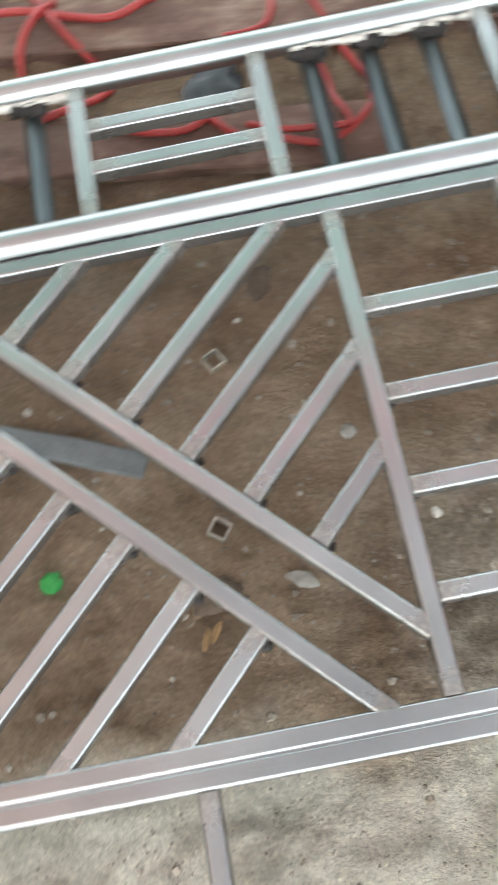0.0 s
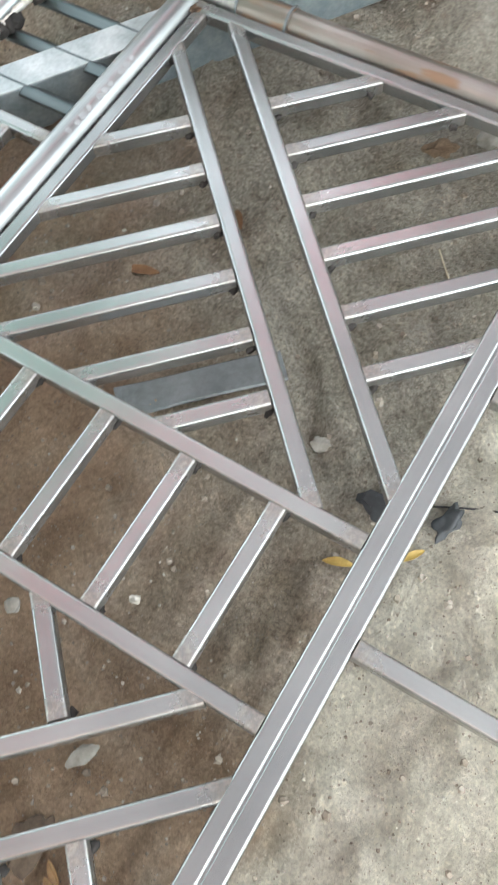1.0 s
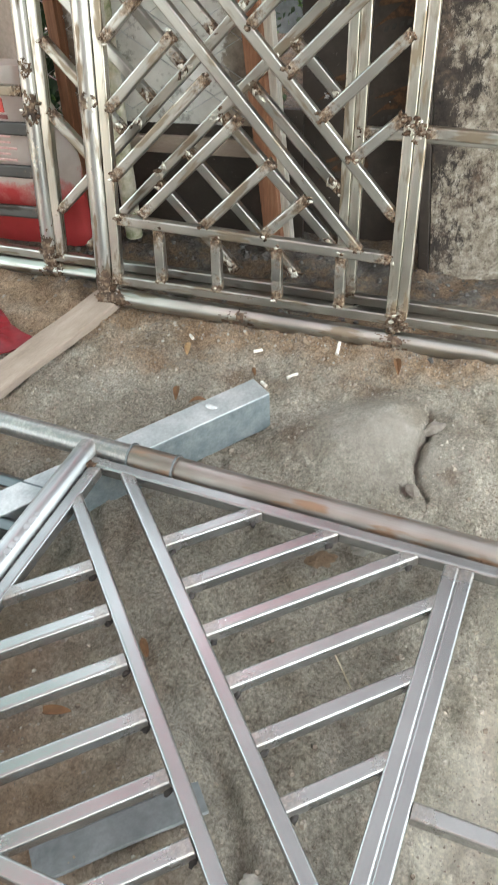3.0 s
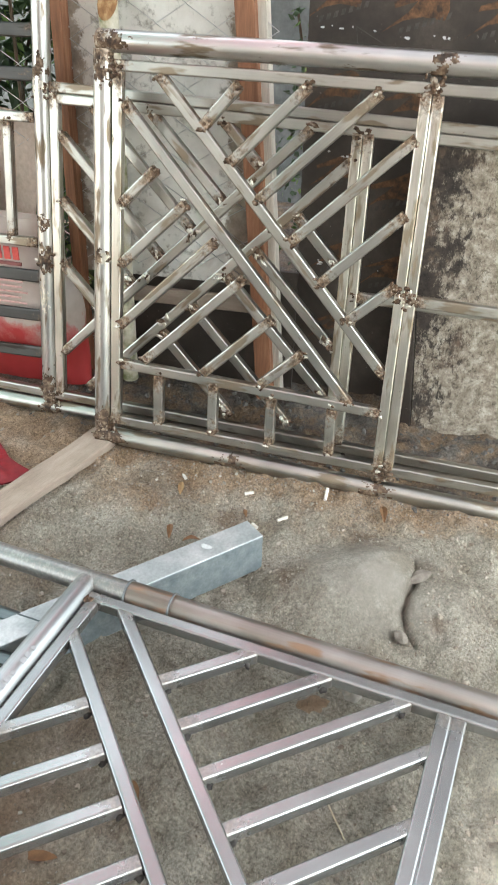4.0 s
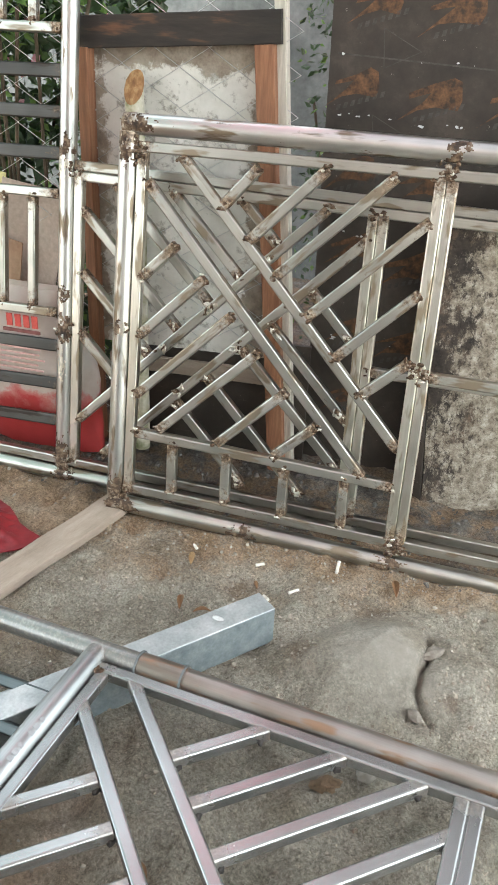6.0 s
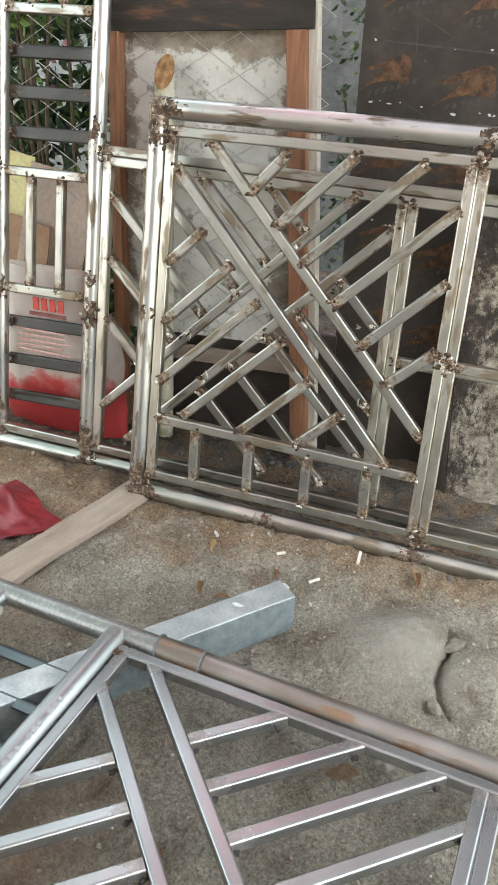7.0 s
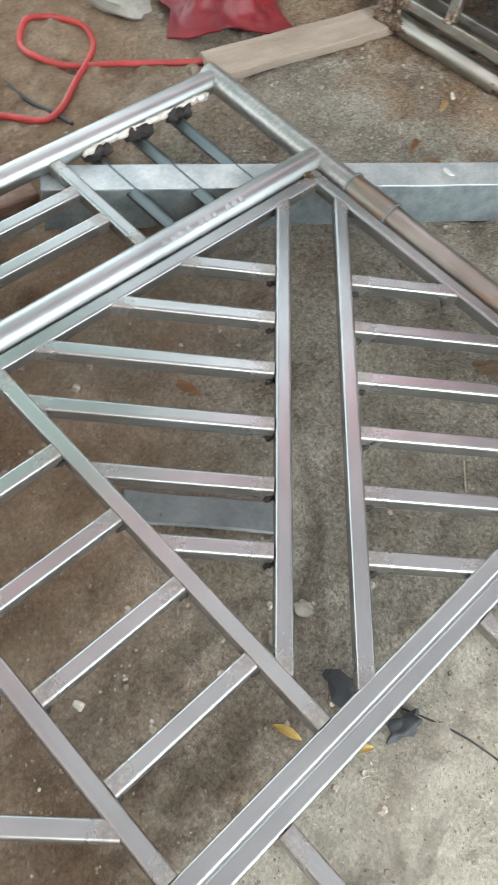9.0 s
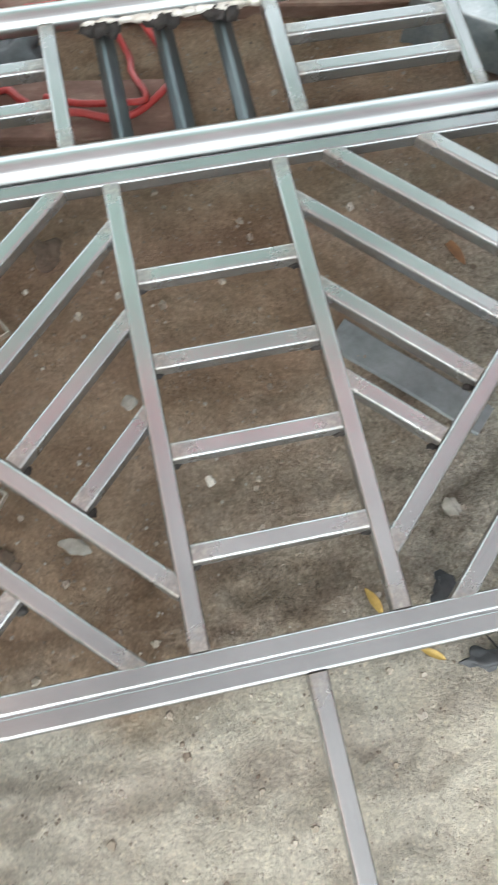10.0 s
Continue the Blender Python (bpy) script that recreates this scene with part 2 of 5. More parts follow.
def added_sheet_material(name, tint_in, tint_mid, tint_out, tint_far):
    """A thin translucent sheet that lets daylight through, added unseen to colour reflections."""
    m, n, b = material(name, 0.5)
    v = coords(n)
    sep = n.nodes.new("ShaderNodeSeparateXYZ")
    n.links.new(v, sep.inputs[0])
    a = n.nodes.new("ShaderNodeMath"); a.operation = "MULTIPLY_ADD"
    n.links.new(sep.outputs[0], a.inputs[0]); a.inputs[1].default_value = 0.126; n.links.new(sep.outputs[1], a.inputs[2])
    c = n.nodes.new("ShaderNodeMath"); c.operation = "MULTIPLY_ADD"
    n.links.new(noise_tex(n, 1.6, 4, v, 0.6), c.inputs[0]); c.inputs[1].default_value = 0.30; n.links.new(a.outputs[0], c.inputs[2])
    shift = n.nodes.new("ShaderNodeMath"); shift.operation = "SUBTRACT"
    n.links.new(c.outputs[0], shift.inputs[0]); shift.inputs[1].default_value = 0.30
    end = n.nodes.new("ShaderNodeMath"); end.operation = "SUBTRACT"
    n.links.new(sep.outputs[0], end.inputs[0]); end.inputs[1].default_value = 2.55
    rise = n.nodes.new("ShaderNodeMath"); rise.operation = "MAXIMUM"
    n.links.new(end.outputs[0], rise.inputs[0]); rise.inputs[1].default_value = 0.0
    total = n.nodes.new("ShaderNodeMath"); total.operation = "MULTIPLY_ADD"
    n.links.new(rise.outputs[0], total.inputs[0]); total.inputs[1].default_value = 1.8
    n.links.new(shift.outputs[0], total.inputs[2])
    # tint zones set for the steel's reflections: pink outer edge, greyer inside
    col = ramp(n, total.outputs[0], [(0.25, tint_in), (0.70, tint_mid), (0.97, tint_out)])
    far = n.nodes.new("ShaderNodeMath"); far.operation = "MULTIPLY_ADD"; far.use_clamp = True
    n.links.new(sep.outputs[0], far.inputs[0]); far.inputs[1].default_value = -0.8; far.inputs[2].default_value = -0.35
    col = mix(n, far.outputs[0], col, tint_far)
    n.links.new(col, b.inputs["Base Color"])
    tr = n.nodes.new("ShaderNodeBsdfTranslucent")
    n.links.new(col, tr.inputs["Color"])
    mx = n.nodes.new("ShaderNodeMixShader")
    mx.inputs[0].default_value = 0.6
    n.links.new(b.outputs[0], mx.inputs[1])
    n.links.new(tr.outputs[0], mx.inputs[2])
    n.links.new(mx.outputs[0], n.nodes["Material Output"].inputs["Surface"])
    return m


PINK_SHEET = added_sheet_material("added_pink_sheet", (0.208, 0.200, 0.212), (0.238, 0.194, 0.208), (0.43, 0.115, 0.150), (0.36, 0.24, 0.215))
GREEN_SHEET = added_sheet_material("added_green_sheet", (0.150, 0.225, 0.205), (0.165, 0.245, 0.222), (0.145, 0.22, 0.20), (0.145, 0.22, 0.20))
GREEN_PLASTIC = simple("green_plastic", [(0.3, (0.03, 0.30, 0.06)), (0.7, (0.06, 0.42, 0.10))], 20, 0.4, 0, 100, 0.1)


def ground_material():
    m, n, b = material("sandy_soil", 0.95)
    v = coords(n)
    sep = n.nodes.new("ShaderNodeSeparateXYZ")
    n.links.new(v, sep.inputs[0])
    wob = noise_tex(n, 2.6, 6, v, 0.6)

    def linear(ax, ay, c):
        """ax * x + ay * y + c, wobbled by noise."""
        a = n.nodes.new("ShaderNodeMath"); a.operation = "MULTIPLY_ADD"
        n.links.new(sep.outputs[0], a.inputs[0]); a.inputs[1].default_value = ax; a.inputs[2].default_value = c
        d = n.nodes.new("ShaderNodeMath"); d.operation = "MULTIPLY_ADD"
        n.links.new(sep.outputs[1], d.inputs[0]); d.inputs[1].default_value = ay
        n.links.new(a.outputs[0], d.inputs[2])
        e = n.nodes.new("ShaderNodeMath"); e.operation = "MULTIPLY_ADD"
        n.links.new(wob, e.inputs[0]); e.inputs[1].default_value = 0.9
        n.links.new(d.outputs[0], e.inputs[2])
        return e.outputs[0]

    tone = noise_tex(n, 6.5, 7, v, 0.6)
    grain = noise_tex(n, 150, 4, v, 0.7)
    soil = ramp(n, tone, [(0.34, (0.284, 0.198, 0.132)), (0.5, (0.388, 0.282, 0.196)), (0.66, (0.475, 0.364, 0.266))])
    sand = ramp(n, tone, [(0.34, (0.295, 0.268, 0.222)), (0.5, (0.385, 0.357, 0.303)), (0.68, (0.475, 0.448, 0.392))])
    pale = ramp(n, tone, [(0.34, (0.555, 0.515, 0.43)), (0.5, (0.60, 0.56, 0.47)), (0.68, (0.66, 0.62, 0.53))])
    to_sand = ramp(n, linear(0.75, -0.65, -0.16), [(0.35, (0, 0, 0)), (0.75, (1, 1, 1))])
    brown = ramp(n, linear(1.0, 0.22, -1.46), [(0.42, (1, 1, 1)), (0.60, (0, 0, 0))])
    to_sand = mix(n, 1.0, to_sand, brown, "MULTIPLY")
    to_pale = ramp(n, linear(-0.25, -3.2, -1.22), [(0.35, (0, 0, 0)), (0.62, (1, 1, 1))])
    col = mix(n, to_pale, mix(n, to_sand, soil, sand), pale)
    # dark mortar rubble behind the leaning panels, its tone also holding their shade
    shaded_rubble = ramp(n, tone, [(0.36, (0.085, 0.078, 0.072)), (0.5, (0.15, 0.14, 0.13)), (0.66, (0.25, 0.235, 0.215))])
    col = mix(n, ramp(n, linear(1.0, 0.11, -1.63), [(0.44, (0, 0, 0)), (0.54, (1, 1, 1))]), col, shaded_rubble)
    # rust-stained strip along the foot of the panels
    stain = mix(n, 1.0, ramp(n, linear(1.0, 0.11, -1.50), [(0.42, (0, 0, 0)), (0.52, (0.75,) * 3)]), ramp(n, noise_tex(n, 11, 6, v, 0.65), [(0.42, (0, 0, 0)), (0.58, (1, 1, 1))]), "MULTIPLY")
    col = mix(n, stain, col, (0.27, 0.185, 0.115))
    # rusty grit swept together beside the heap and along the middle strip
    for spot, wide, much in (((1.215, 0.012, 0.01), 0.055, 0.85), ((1.225, -0.310, 0.01), 0.030, 0.7), ((0.62, 0.08, 0.0), 0.075, 0.55), ((1.44, -0.10, 0.0), 0.05, 0.7), ((1.40, 0.22, 0.0), 0.06, 0.6)):
        off = n.nodes.new("ShaderNodeVectorMath"); off.operation = "DISTANCE"
        n.links.new(v, off.inputs[0]); off.inputs[1].default_value = spot
        rag = n.nodes.new("ShaderNodeMath"); rag.operation = "MULTIPLY_ADD"
        n.links.new(noise_tex(n, 38, 7, v, 0.75), rag.inputs[0]); rag.inputs[1].default_value = 2.4 * wide
        n.links.new(off.outputs["Value"], rag.inputs[2])
        col = mix(n, ramp(n, rag.outputs[0], [(1.5 * wide, (much,) * 3), (2.2 * wide, (0, 0, 0))]), col, (0.150, 0.095, 0.062))
    # coarse grains of many tones
    clump = noise_tex(n, 75, 5, v, 0.75)
    speck = mix(n, 1.0, ramp(n, grain, [(0.32, (0.72, 0.70, 0.68)), (0.5, (0.99, 0.99, 0.99)), (0.68, (1.22, 1.21, 1.19))]), ramp(n, clump, [(0.34, (0.68, 0.66, 0.64)), (0.5, (1, 1, 1)), (0.66, (1.18, 1.17, 1.15))]), "MULTIPLY")
    vor = n.nodes.new("ShaderNodeTexVoronoi")
    vor.inputs["Scale"].default_value = 290
    n.links.new(v, vor.inputs["Vector"])
    cell = ramp(n, vor.outputs["Color"], [(0.12, (0.55, 0.53, 0.50)), (0.4, (0.94, 0.93, 0.92)), (0.75, (1.22, 1.21, 1.19)), (0.95, (1.7, 1.67, 1.6))])
    speck = mix(n, 0.55, speck, cell, "MULTIPLY")
    damp = ramp(n, noise_tex(n, 5.5, 6, v, 0.6), [(0.34, (0.80, 0.76, 0.71)), (0.46, (0.98, 0.97, 0.96)), (0.66, (1.08, 1.08, 1.07))])
    amount = ramp(n, linear(0.75, -0.65, -0.16), [(0.35, (0.5,) * 3), (0.75, (0.95,) * 3)])
    amount = mix(n, to_pale, amount, (0.46, 0.46, 0.46))
    # fine smooth dust on the trodden heap
    near = n.nodes.new("ShaderNodeVectorMath"); near.operation = "DISTANCE"
    n.links.new(v, near.inputs[0]); near.inputs[1].default_value = (1.27, -0.165, 0.03)
    reach = n.nodes.new("ShaderNodeMath"); reach.operation = "MULTIPLY_ADD"
    n.links.new(noise_tex(n, 13, 6, v, 0.65), reach.inputs[0]); reach.inputs[1].default_value = 0.26
    n.links.new(near.outputs["Value"], reach.inputs[2])
    dust = ramp(n, reach.outputs[0], [(0.16, (0.85,) * 3), (0.36, (0, 0, 0))])
    col = mix(n, dust, col, ramp(n, noise_tex(n, 9, 6, v, 0.6), [(0.35, (0.200, 0.182, 0.158)), (0.62, (0.285, 0.264, 0.236))]))
    speck = mix(n, amount, (1, 1, 1), speck)
    speck = mix(n, dust, speck, (0.97, 0.97, 0.97))
    speck = mix(n, mix(n, to_pale, (0.9, 0.9, 0.9), (0.32, 0.32, 0.32)), speck, damp, "MULTIPLY")
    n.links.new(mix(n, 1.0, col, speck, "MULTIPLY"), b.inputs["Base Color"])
    h = n.nodes.new("ShaderNodeMath"); h.operation = "ADD"
    n.links.new(noise_tex(n, 36, 8, v, 0.72), h.inputs[0]); n.links.new(noise_tex(n, 170, 5, v, 0.8), h.inputs[1])
    flat = mix(n, dust, (1, 1, 1), (0.12, 0.12, 0.12))
    hm = n.nodes.new("ShaderNodeMath"); hm.operation = "MULTIPLY"
    n.links.new(h.outputs[0], hm.inputs[0]); n.links.new(flat, hm.inputs[1])
    bump(n, b, hm.outputs[0], 1.0, 0.013)
    b.inputs["Specular IOR Level"].default_value = 0.2
    return m


def plaster_material():
    m, n, b = material("cement_washed_board", 0.9)
    v = coords(n)
    t = ramp(n, noise_tex(n, 5, 8, v, 0.65), [(0.3, (0.50, 0.485, 0.44)), (0.5, (0.66, 0.645, 0.60)), (0.7, (0.78, 0.765, 0.72))])
    edge = ramp(n, noise_tex(n, 18, 8, v, 0.7), [(0.36, (0.28, 0.26, 0.23)), (0.45, (1, 1, 1))])
    sep = n.nodes.new("ShaderNodeSeparateXYZ")
    n.links.new(v, sep.inputs[0])
    rag = noise_tex(n, 16, 8, v, 0.7)

    def side(axis, sign, at):
        """1 inside the cement wash, 0 beyond its ragged border."""
        a = n.nodes.new("ShaderNodeMath"); a.operation = "MULTIPLY_ADD"
        n.links.new(sep.outputs[axis], a.inputs[0]); a.inputs[1].default_value = sign; a.inputs[2].default_value = at
        c = n.nodes.new("ShaderNodeMath"); c.operation = "MULTIPLY_ADD"
        n.links.new(rag, c.inputs[0]); c.inputs[1].default_value = 0.16; n.links.new(a.outputs[0], c.inputs[2])
        return ramp(n, c.outputs[0], [(0.078, (0, 0, 0)), (0.092, (1, 1, 1))])

    wash = mix(n, 1.0, mix(n, 1.0, side(2, -1.0, 1.085), side(0, -1.0, 0.235), "MULTIPLY"), side(0, 1.0, 0.185), "MULTIPLY")
    bare = ramp(n, noise_tex(n, 20, 7, v, 0.7), [(0.35, (0.17, 0.135, 0.105)), (0.62, (0.36, 0.31, 0.25))])
    n.links.new(mix(n, wash, bare, mix(n, 0.8, t, edge, "MULTIPLY")), b.inputs["Base Color"])
    bump(n, b, noise_tex(n, 70, 5, v), 0.4, 0.003)
    return m


def black_board_material():
    m, n, b = material("black_film_plywood", 0.5)
    v = coords(n)
    t = ramp(n, noise_tex(n, 6, 10, v, 0.72), [(0.3, (0.020, 0.016, 0.013)), (0.52, (0.042, 0.033, 0.027)), (0.72, (0.085, 0.068, 0.056))])
    sc = ramp(n, noise_tex(n, 70, 5, coords(n, (0.10, 1, 1)), 0.7), [(0.66, (0, 0, 0)), (0.74, (0.8,) * 3)])
    fleck = ramp(n, noise_tex(n, 55, 7, v, 0.75), [(0.655, (0, 0, 0)), (0.69, (1, 1, 1))])
    c = mix(n, sc, t, (0.13, 0.112, 0.098))
    n.links.new(mix(n, fleck, c, (0.26, 0.24, 0.215)), b.inputs["Base Color"])
    bump(n, b, noise_tex(n, 60, 4, v), 0.2, 0.002)
    return m


def stained_board_material():
    """Black film worn through to brown ply, under ragged crusts of dried cement."""
    m, n, b = material("cement_stained_plywood", 0.85)
    v = coords(n)
    under = ramp(n, noise_tex(n, 16, 9, v, 0.72), [(0.36, (0.020, 0.016, 0.014)), (0.52, (0.055, 0.042, 0.034)), (0.66, (0.15, 0.105, 0.075))])
    crust = ramp(n, noise_tex(n, 34, 10, v, 0.75), [(0.36, (0.12, 0.097, 0.074)), (0.5, (0.29, 0.25, 0.198)), (0.63, (0.50, 0.455, 0.39))])
    edge = n.nodes.new("ShaderNodeMath"); edge.operation = "MULTIPLY_ADD"
    n.links.new(noise_tex(n, 58, 10, coords(n, (1, 1, 0.6)), 0.8), edge.inputs[0]); edge.inputs[1].default_value = 1.1
    n.links.new(noise_tex(n, 4.2, 6, coords(n, (1, 1, 0.7)), 0.6), edge.inputs[2])
    # thicker crust away from the sheet's free edge
    sep = n.nodes.new("ShaderNodeSeparateXYZ")
    n.links.new(v, sep.inputs[0])
    a = n.nodes.new("ShaderNodeMath"); a.operation = "MULTIPLY_ADD"
    n.links.new(sep.outputs[0], a.inputs[0]); a.inputs[1].default_value = 2.2
    n.links.new(edge.outputs[0], a.inputs[2])
    lo = n.nodes.new("ShaderNodeMapRange")
    n.links.new(a.outputs[0], lo.inputs["Value"])
    lo.inputs["From Min"].default_value, lo.inputs["From Max"].default_value = 2.88, 2.98
    cover = lo.outputs["Result"]
    pits = ramp(n, noise_tex(n, 85, 6, v, 0.75), [(0.36, (0.25, 0.23, 0.2)), (0.47, (1, 1, 1))])
    c = mix(n, cover, under, crust)
    n.links.new(mix(n, 0.75, c, pits, "MULTIPLY"), b.inputs["Base Color"])
    bump(n, b, edge.outputs[0], 0.4, 0.004)
    return m


def sack_material():
    m, n, b = material("white_and_red_sack", 0.55)
    v = coords(n)
    sep = n.nodes.new("ShaderNodeSeparateXYZ")
    n.links.new(v, sep.inputs[0])
    a = n.nodes.new("ShaderNodeMath"); a.operation = "MULTIPLY_ADD"
    n.links.new(noise_tex(n, 7, 7, v, 0.62), a.inputs[0]); a.inputs[1].default_value = 0.34
    n.links.new(sep.outputs[2], a.inputs[2])
    split = ramp(n, a.outputs[0], [(0.30, (0.45, 0.045, 0.045)), (0.335, (0.54, 0.20, 0.18)), (0.36, (0.56, 0.49, 0.44))])
    dirt = ramp(n, noise_tex(n, 9, 6, v), [(0.3, (0.7, 0.62, 0.55)), (0.6, (1, 1, 1))])
    n.links.new(mix(n, 0.7, split, dirt, "MULTIPLY"), b.inputs["Base Color"])
    bump(n, b, noise_tex(n, 200, 2, v), 0.2, 0.001)
    return m


GROUND = ground_material()
PLASTER = plaster_material()
BLACK_BOARD = black_board_material()
STAINED = stained_board_material()
SACK = sack_material()


# ---- building helpers ----
def thing(name, label, category, m=None, group="", kind=""):
    ob = new(name)
    ob.empty_display_size = 0.05
    ob.matrix_world = m or Matrix()
    return tagged(ob, label, category, group, kind)


def mesh_of(bm, name, mat, smooth=None):
    me = bpy.data.meshes.new(name)
    bmesh.ops.recalc_face_normals(bm, faces=bm.faces)
    bm.to_mesh(me)
    bm.free()
    me.materials.append(mat)
    if smooth is not None:
        for p in me.polygons:
            p.use_smooth = True
        me.set_sharp_from_angle(angle=radians(smooth))
    return me


def part(name, bm, mat, parent=None, label="", smooth=35):
    ob = new(name, mesh_of(bm, name, mat, smooth))
    if parent is not None:
        ob.parent = parent
    if label:
        ob["label"] = label
    return ob


def frame_of(p0, p1, up=(0, 0, 1)):
    d = Vector(p1) - Vector(p0)
    z = d.normalized()
    y = (Vector(up) - z * z.dot(Vector(up))).normalized()
    x = y.cross(z)
    return Matrix(((x.x, y.x, z.x, p0[0]), (x.y, y.y, z.y, p0[1]), (x.z, y.z, z.z, p0[2]), (0, 0, 0, 1))), d.length


def sweep(bm, rings):
    """Joins rings of equal count into a closed body with capped ends."""
    loops = [[bm.verts.new(p) for p in ring] for ring in rings]
    k = len(loops[0])
    for a, b in zip(loops, loops[1:]):
        for i in range(k):
            bm.faces.new((a[i], a[(i + 1) % k], b[(i + 1) % k], b[i]))
    bm.faces.new(loops[0][::-1])
    bm.faces.new(loops[-1])


def run_marks(bm, m, length, reach):
    """Lays out metres along and around a bar, and metres from its nearer end."""
    run, ends = bm.loops.layers.uv.new("run"), bm.loops.layers.uv.new("ends")
    back = m.inverted()
    off = (m.translation.x * 7.3 + m.translation.y * 3.1) % 5
    for f in bm.faces:
        for lp in f.loops:
            q = back @ lp.vert.co
            lp[run].uv = (q.z + off, math.atan2(q.y, q.x) * reach + off)
            lp[ends].uv = (min(q.z, length - q.z), length)


def square_tube(p0, p1, w=0.025, h=0.025, up=(0, 0, 1), r=0.0048):
    """A square tube with rounded corners from p0 to p1."""
    bm = bmesh.new()
    m, length = frame_of(p0, p1, up)
    prof = []
    e = 0.0006
    for sx, sy, a0 in ((1, 1, 0), (-1, 1, 90), (-1, -1, 180), (1, -1, 270)):
        c0, s0 = math.cos(radians(a0)), math.sin(radians(a0))
        cx, cy = sx * (w / 2 - r), sy * (h / 2 - r)
        prof.append((cx + r * c0 + e * s0, cy + r * s0 - e * c0))
        for a in (0, 22.5, 45, 67.5, 90):
            c = radians(a0 + a)
            prof.append((cx + r * math.cos(c), cy + r * math.sin(c)))
        prof.append((cx - r * s0 - e * c0, cy + r * c0 - e * s0))
    e = min(0.06, length / 3)
    cuts = (0, e, length / 2, length - e, length)
    sweep(bm, [[m @ Vector((x, y, z)) for x, y in prof] for z in cuts])
    run_marks(bm, m, length, (w + h) / 4)
    return bm


def round_pipe(p0, p1, r, sides=24, hollow=0.0):
    bm = bmesh.new()
    m, length = frame_of(p0, p1, (0.02, 0.03, 1) if abs((Vector(p1) - Vector(p0)).normalized().z) < 0.9 else (1, 0, 0))
    prof = [(r * math.cos(2 * math.pi * i / sides), r * math.sin(2 * math.pi * i / sides)) for i in range(sides)]
    rings = [[m @ Vector((x, y, z)) for x, y in prof] for z in (0, length)]
    if hollow:
        inner = [[m @ Vector((x * hollow, y * hollow, z)) for x, y in prof] for z in (length, 0)]
        rings = [*rings, *inner]
        loops = [[bm.verts.new(p) for p in ring] for ring in rings]
        for a, b in zip(loops, loops[1:] + loops[:1]):
            for i in range(sides):
                bm.faces.new((a[i], a[(i + 1) % sides], b[(i + 1) % sides], b[i]))
    else:
        sweep(bm, [[m @ Vector((x, y, z)) for x, y in prof] for z in (0, 0.045, length / 2, length - 0.045, length)] if length > 0.1 else rings)
    run_marks(bm, m, length, r)
    return bm


def blob(centre, size, seed=0, up=(0, 0, 1), sub=2, rough=0.35):
    """A lumpy bead, stone or clod."""
    bm = bmesh.new()
    bmesh.ops.create_icosphere(bm, subdivisions=sub, radius=1.0)
    off = Vector((seed * 3.1, seed * 1.7, seed * 0.9))
    for v in bm.verts:
        k = 1 + rough * noise.noise(v.co * 1.6 + off)
        v.co = Vector((v.co.x * size[0], v.co.y * size[1], v.co.z * size[2])) * k + Vector(centre)
    return bm


def box(centre, size, m=None, bevel=0.003):
    bm = bmesh.new()
    bmesh.ops.create_cube(bm, size=1)
    for v in bm.verts:
        v.co = Vector((v.co.x * size[0], v.co.y * size[1], v.co.z * size[2])) + Vector(centre)
    if bevel:
        bmesh.ops.bevel(bm, geom=bm.edges[:], offset=bevel, segments=2, affect="EDGES", profile=0.6)
    if m is not None:
        bm.transform(m)
    return bm


def tube_along(points, r, sides=10, closed=False):
    """A round cable through points."""
    pts = [Vector(p) for p in points]
    fine = []
    for i in range(len(pts) - 1):
        a, b, c, d = pts[max(i - 1, 0)], pts[i], pts[i + 1], pts[min(i + 2, len(pts) - 1)]
        for s in range(8):
            t = s / 8
            fine.append(0.5 * ((2 * b) + (c - a) * t + (2 * a - 5 * b + 4 * c - d) * t * t + (3 * b - a - 3 * c + d) * t ** 3))
    fine.append(pts[-1])
    bm = bmesh.new()
    rings = []
    for i, p in enumerate(fine):
        d = (fine[min(i + 1, len(fine) - 1)] - fine[max(i - 1, 0)]).normalized()
        ref = Vector((0, 0, 1)) if abs(d.z) < 0.9 else Vector((1, 0, 0))
        x = d.cross(ref).normalized()
        y = x.cross(d)
        rings.append([p + x * r * math.cos(2 * math.pi * k / sides) + y * r * math.sin(2 * math.pi * k / sides) for k in range(sides)])
    sweep(bm, rings)
    return bm


# ---- ground, and the unseen sheets and wall added around it ----
def spread(lo, hi, step, far):
    a = list(np.arange(lo, hi + step / 2, step))
    out, d = [], step
    p = hi
    while p < far:
        d *= 1.5
        p += d
        out.append(p)
    left, d, p = [], step, lo
    while p > -far:
        d *= 1.5
        p -= d
        left.append(p)
    return left[::-1] + a + out


def bell(x, y, cx, cy, rx, ry):
    return math.exp(-(((x - cx) / rx) ** 2 + ((y - cy) / ry) ** 2))


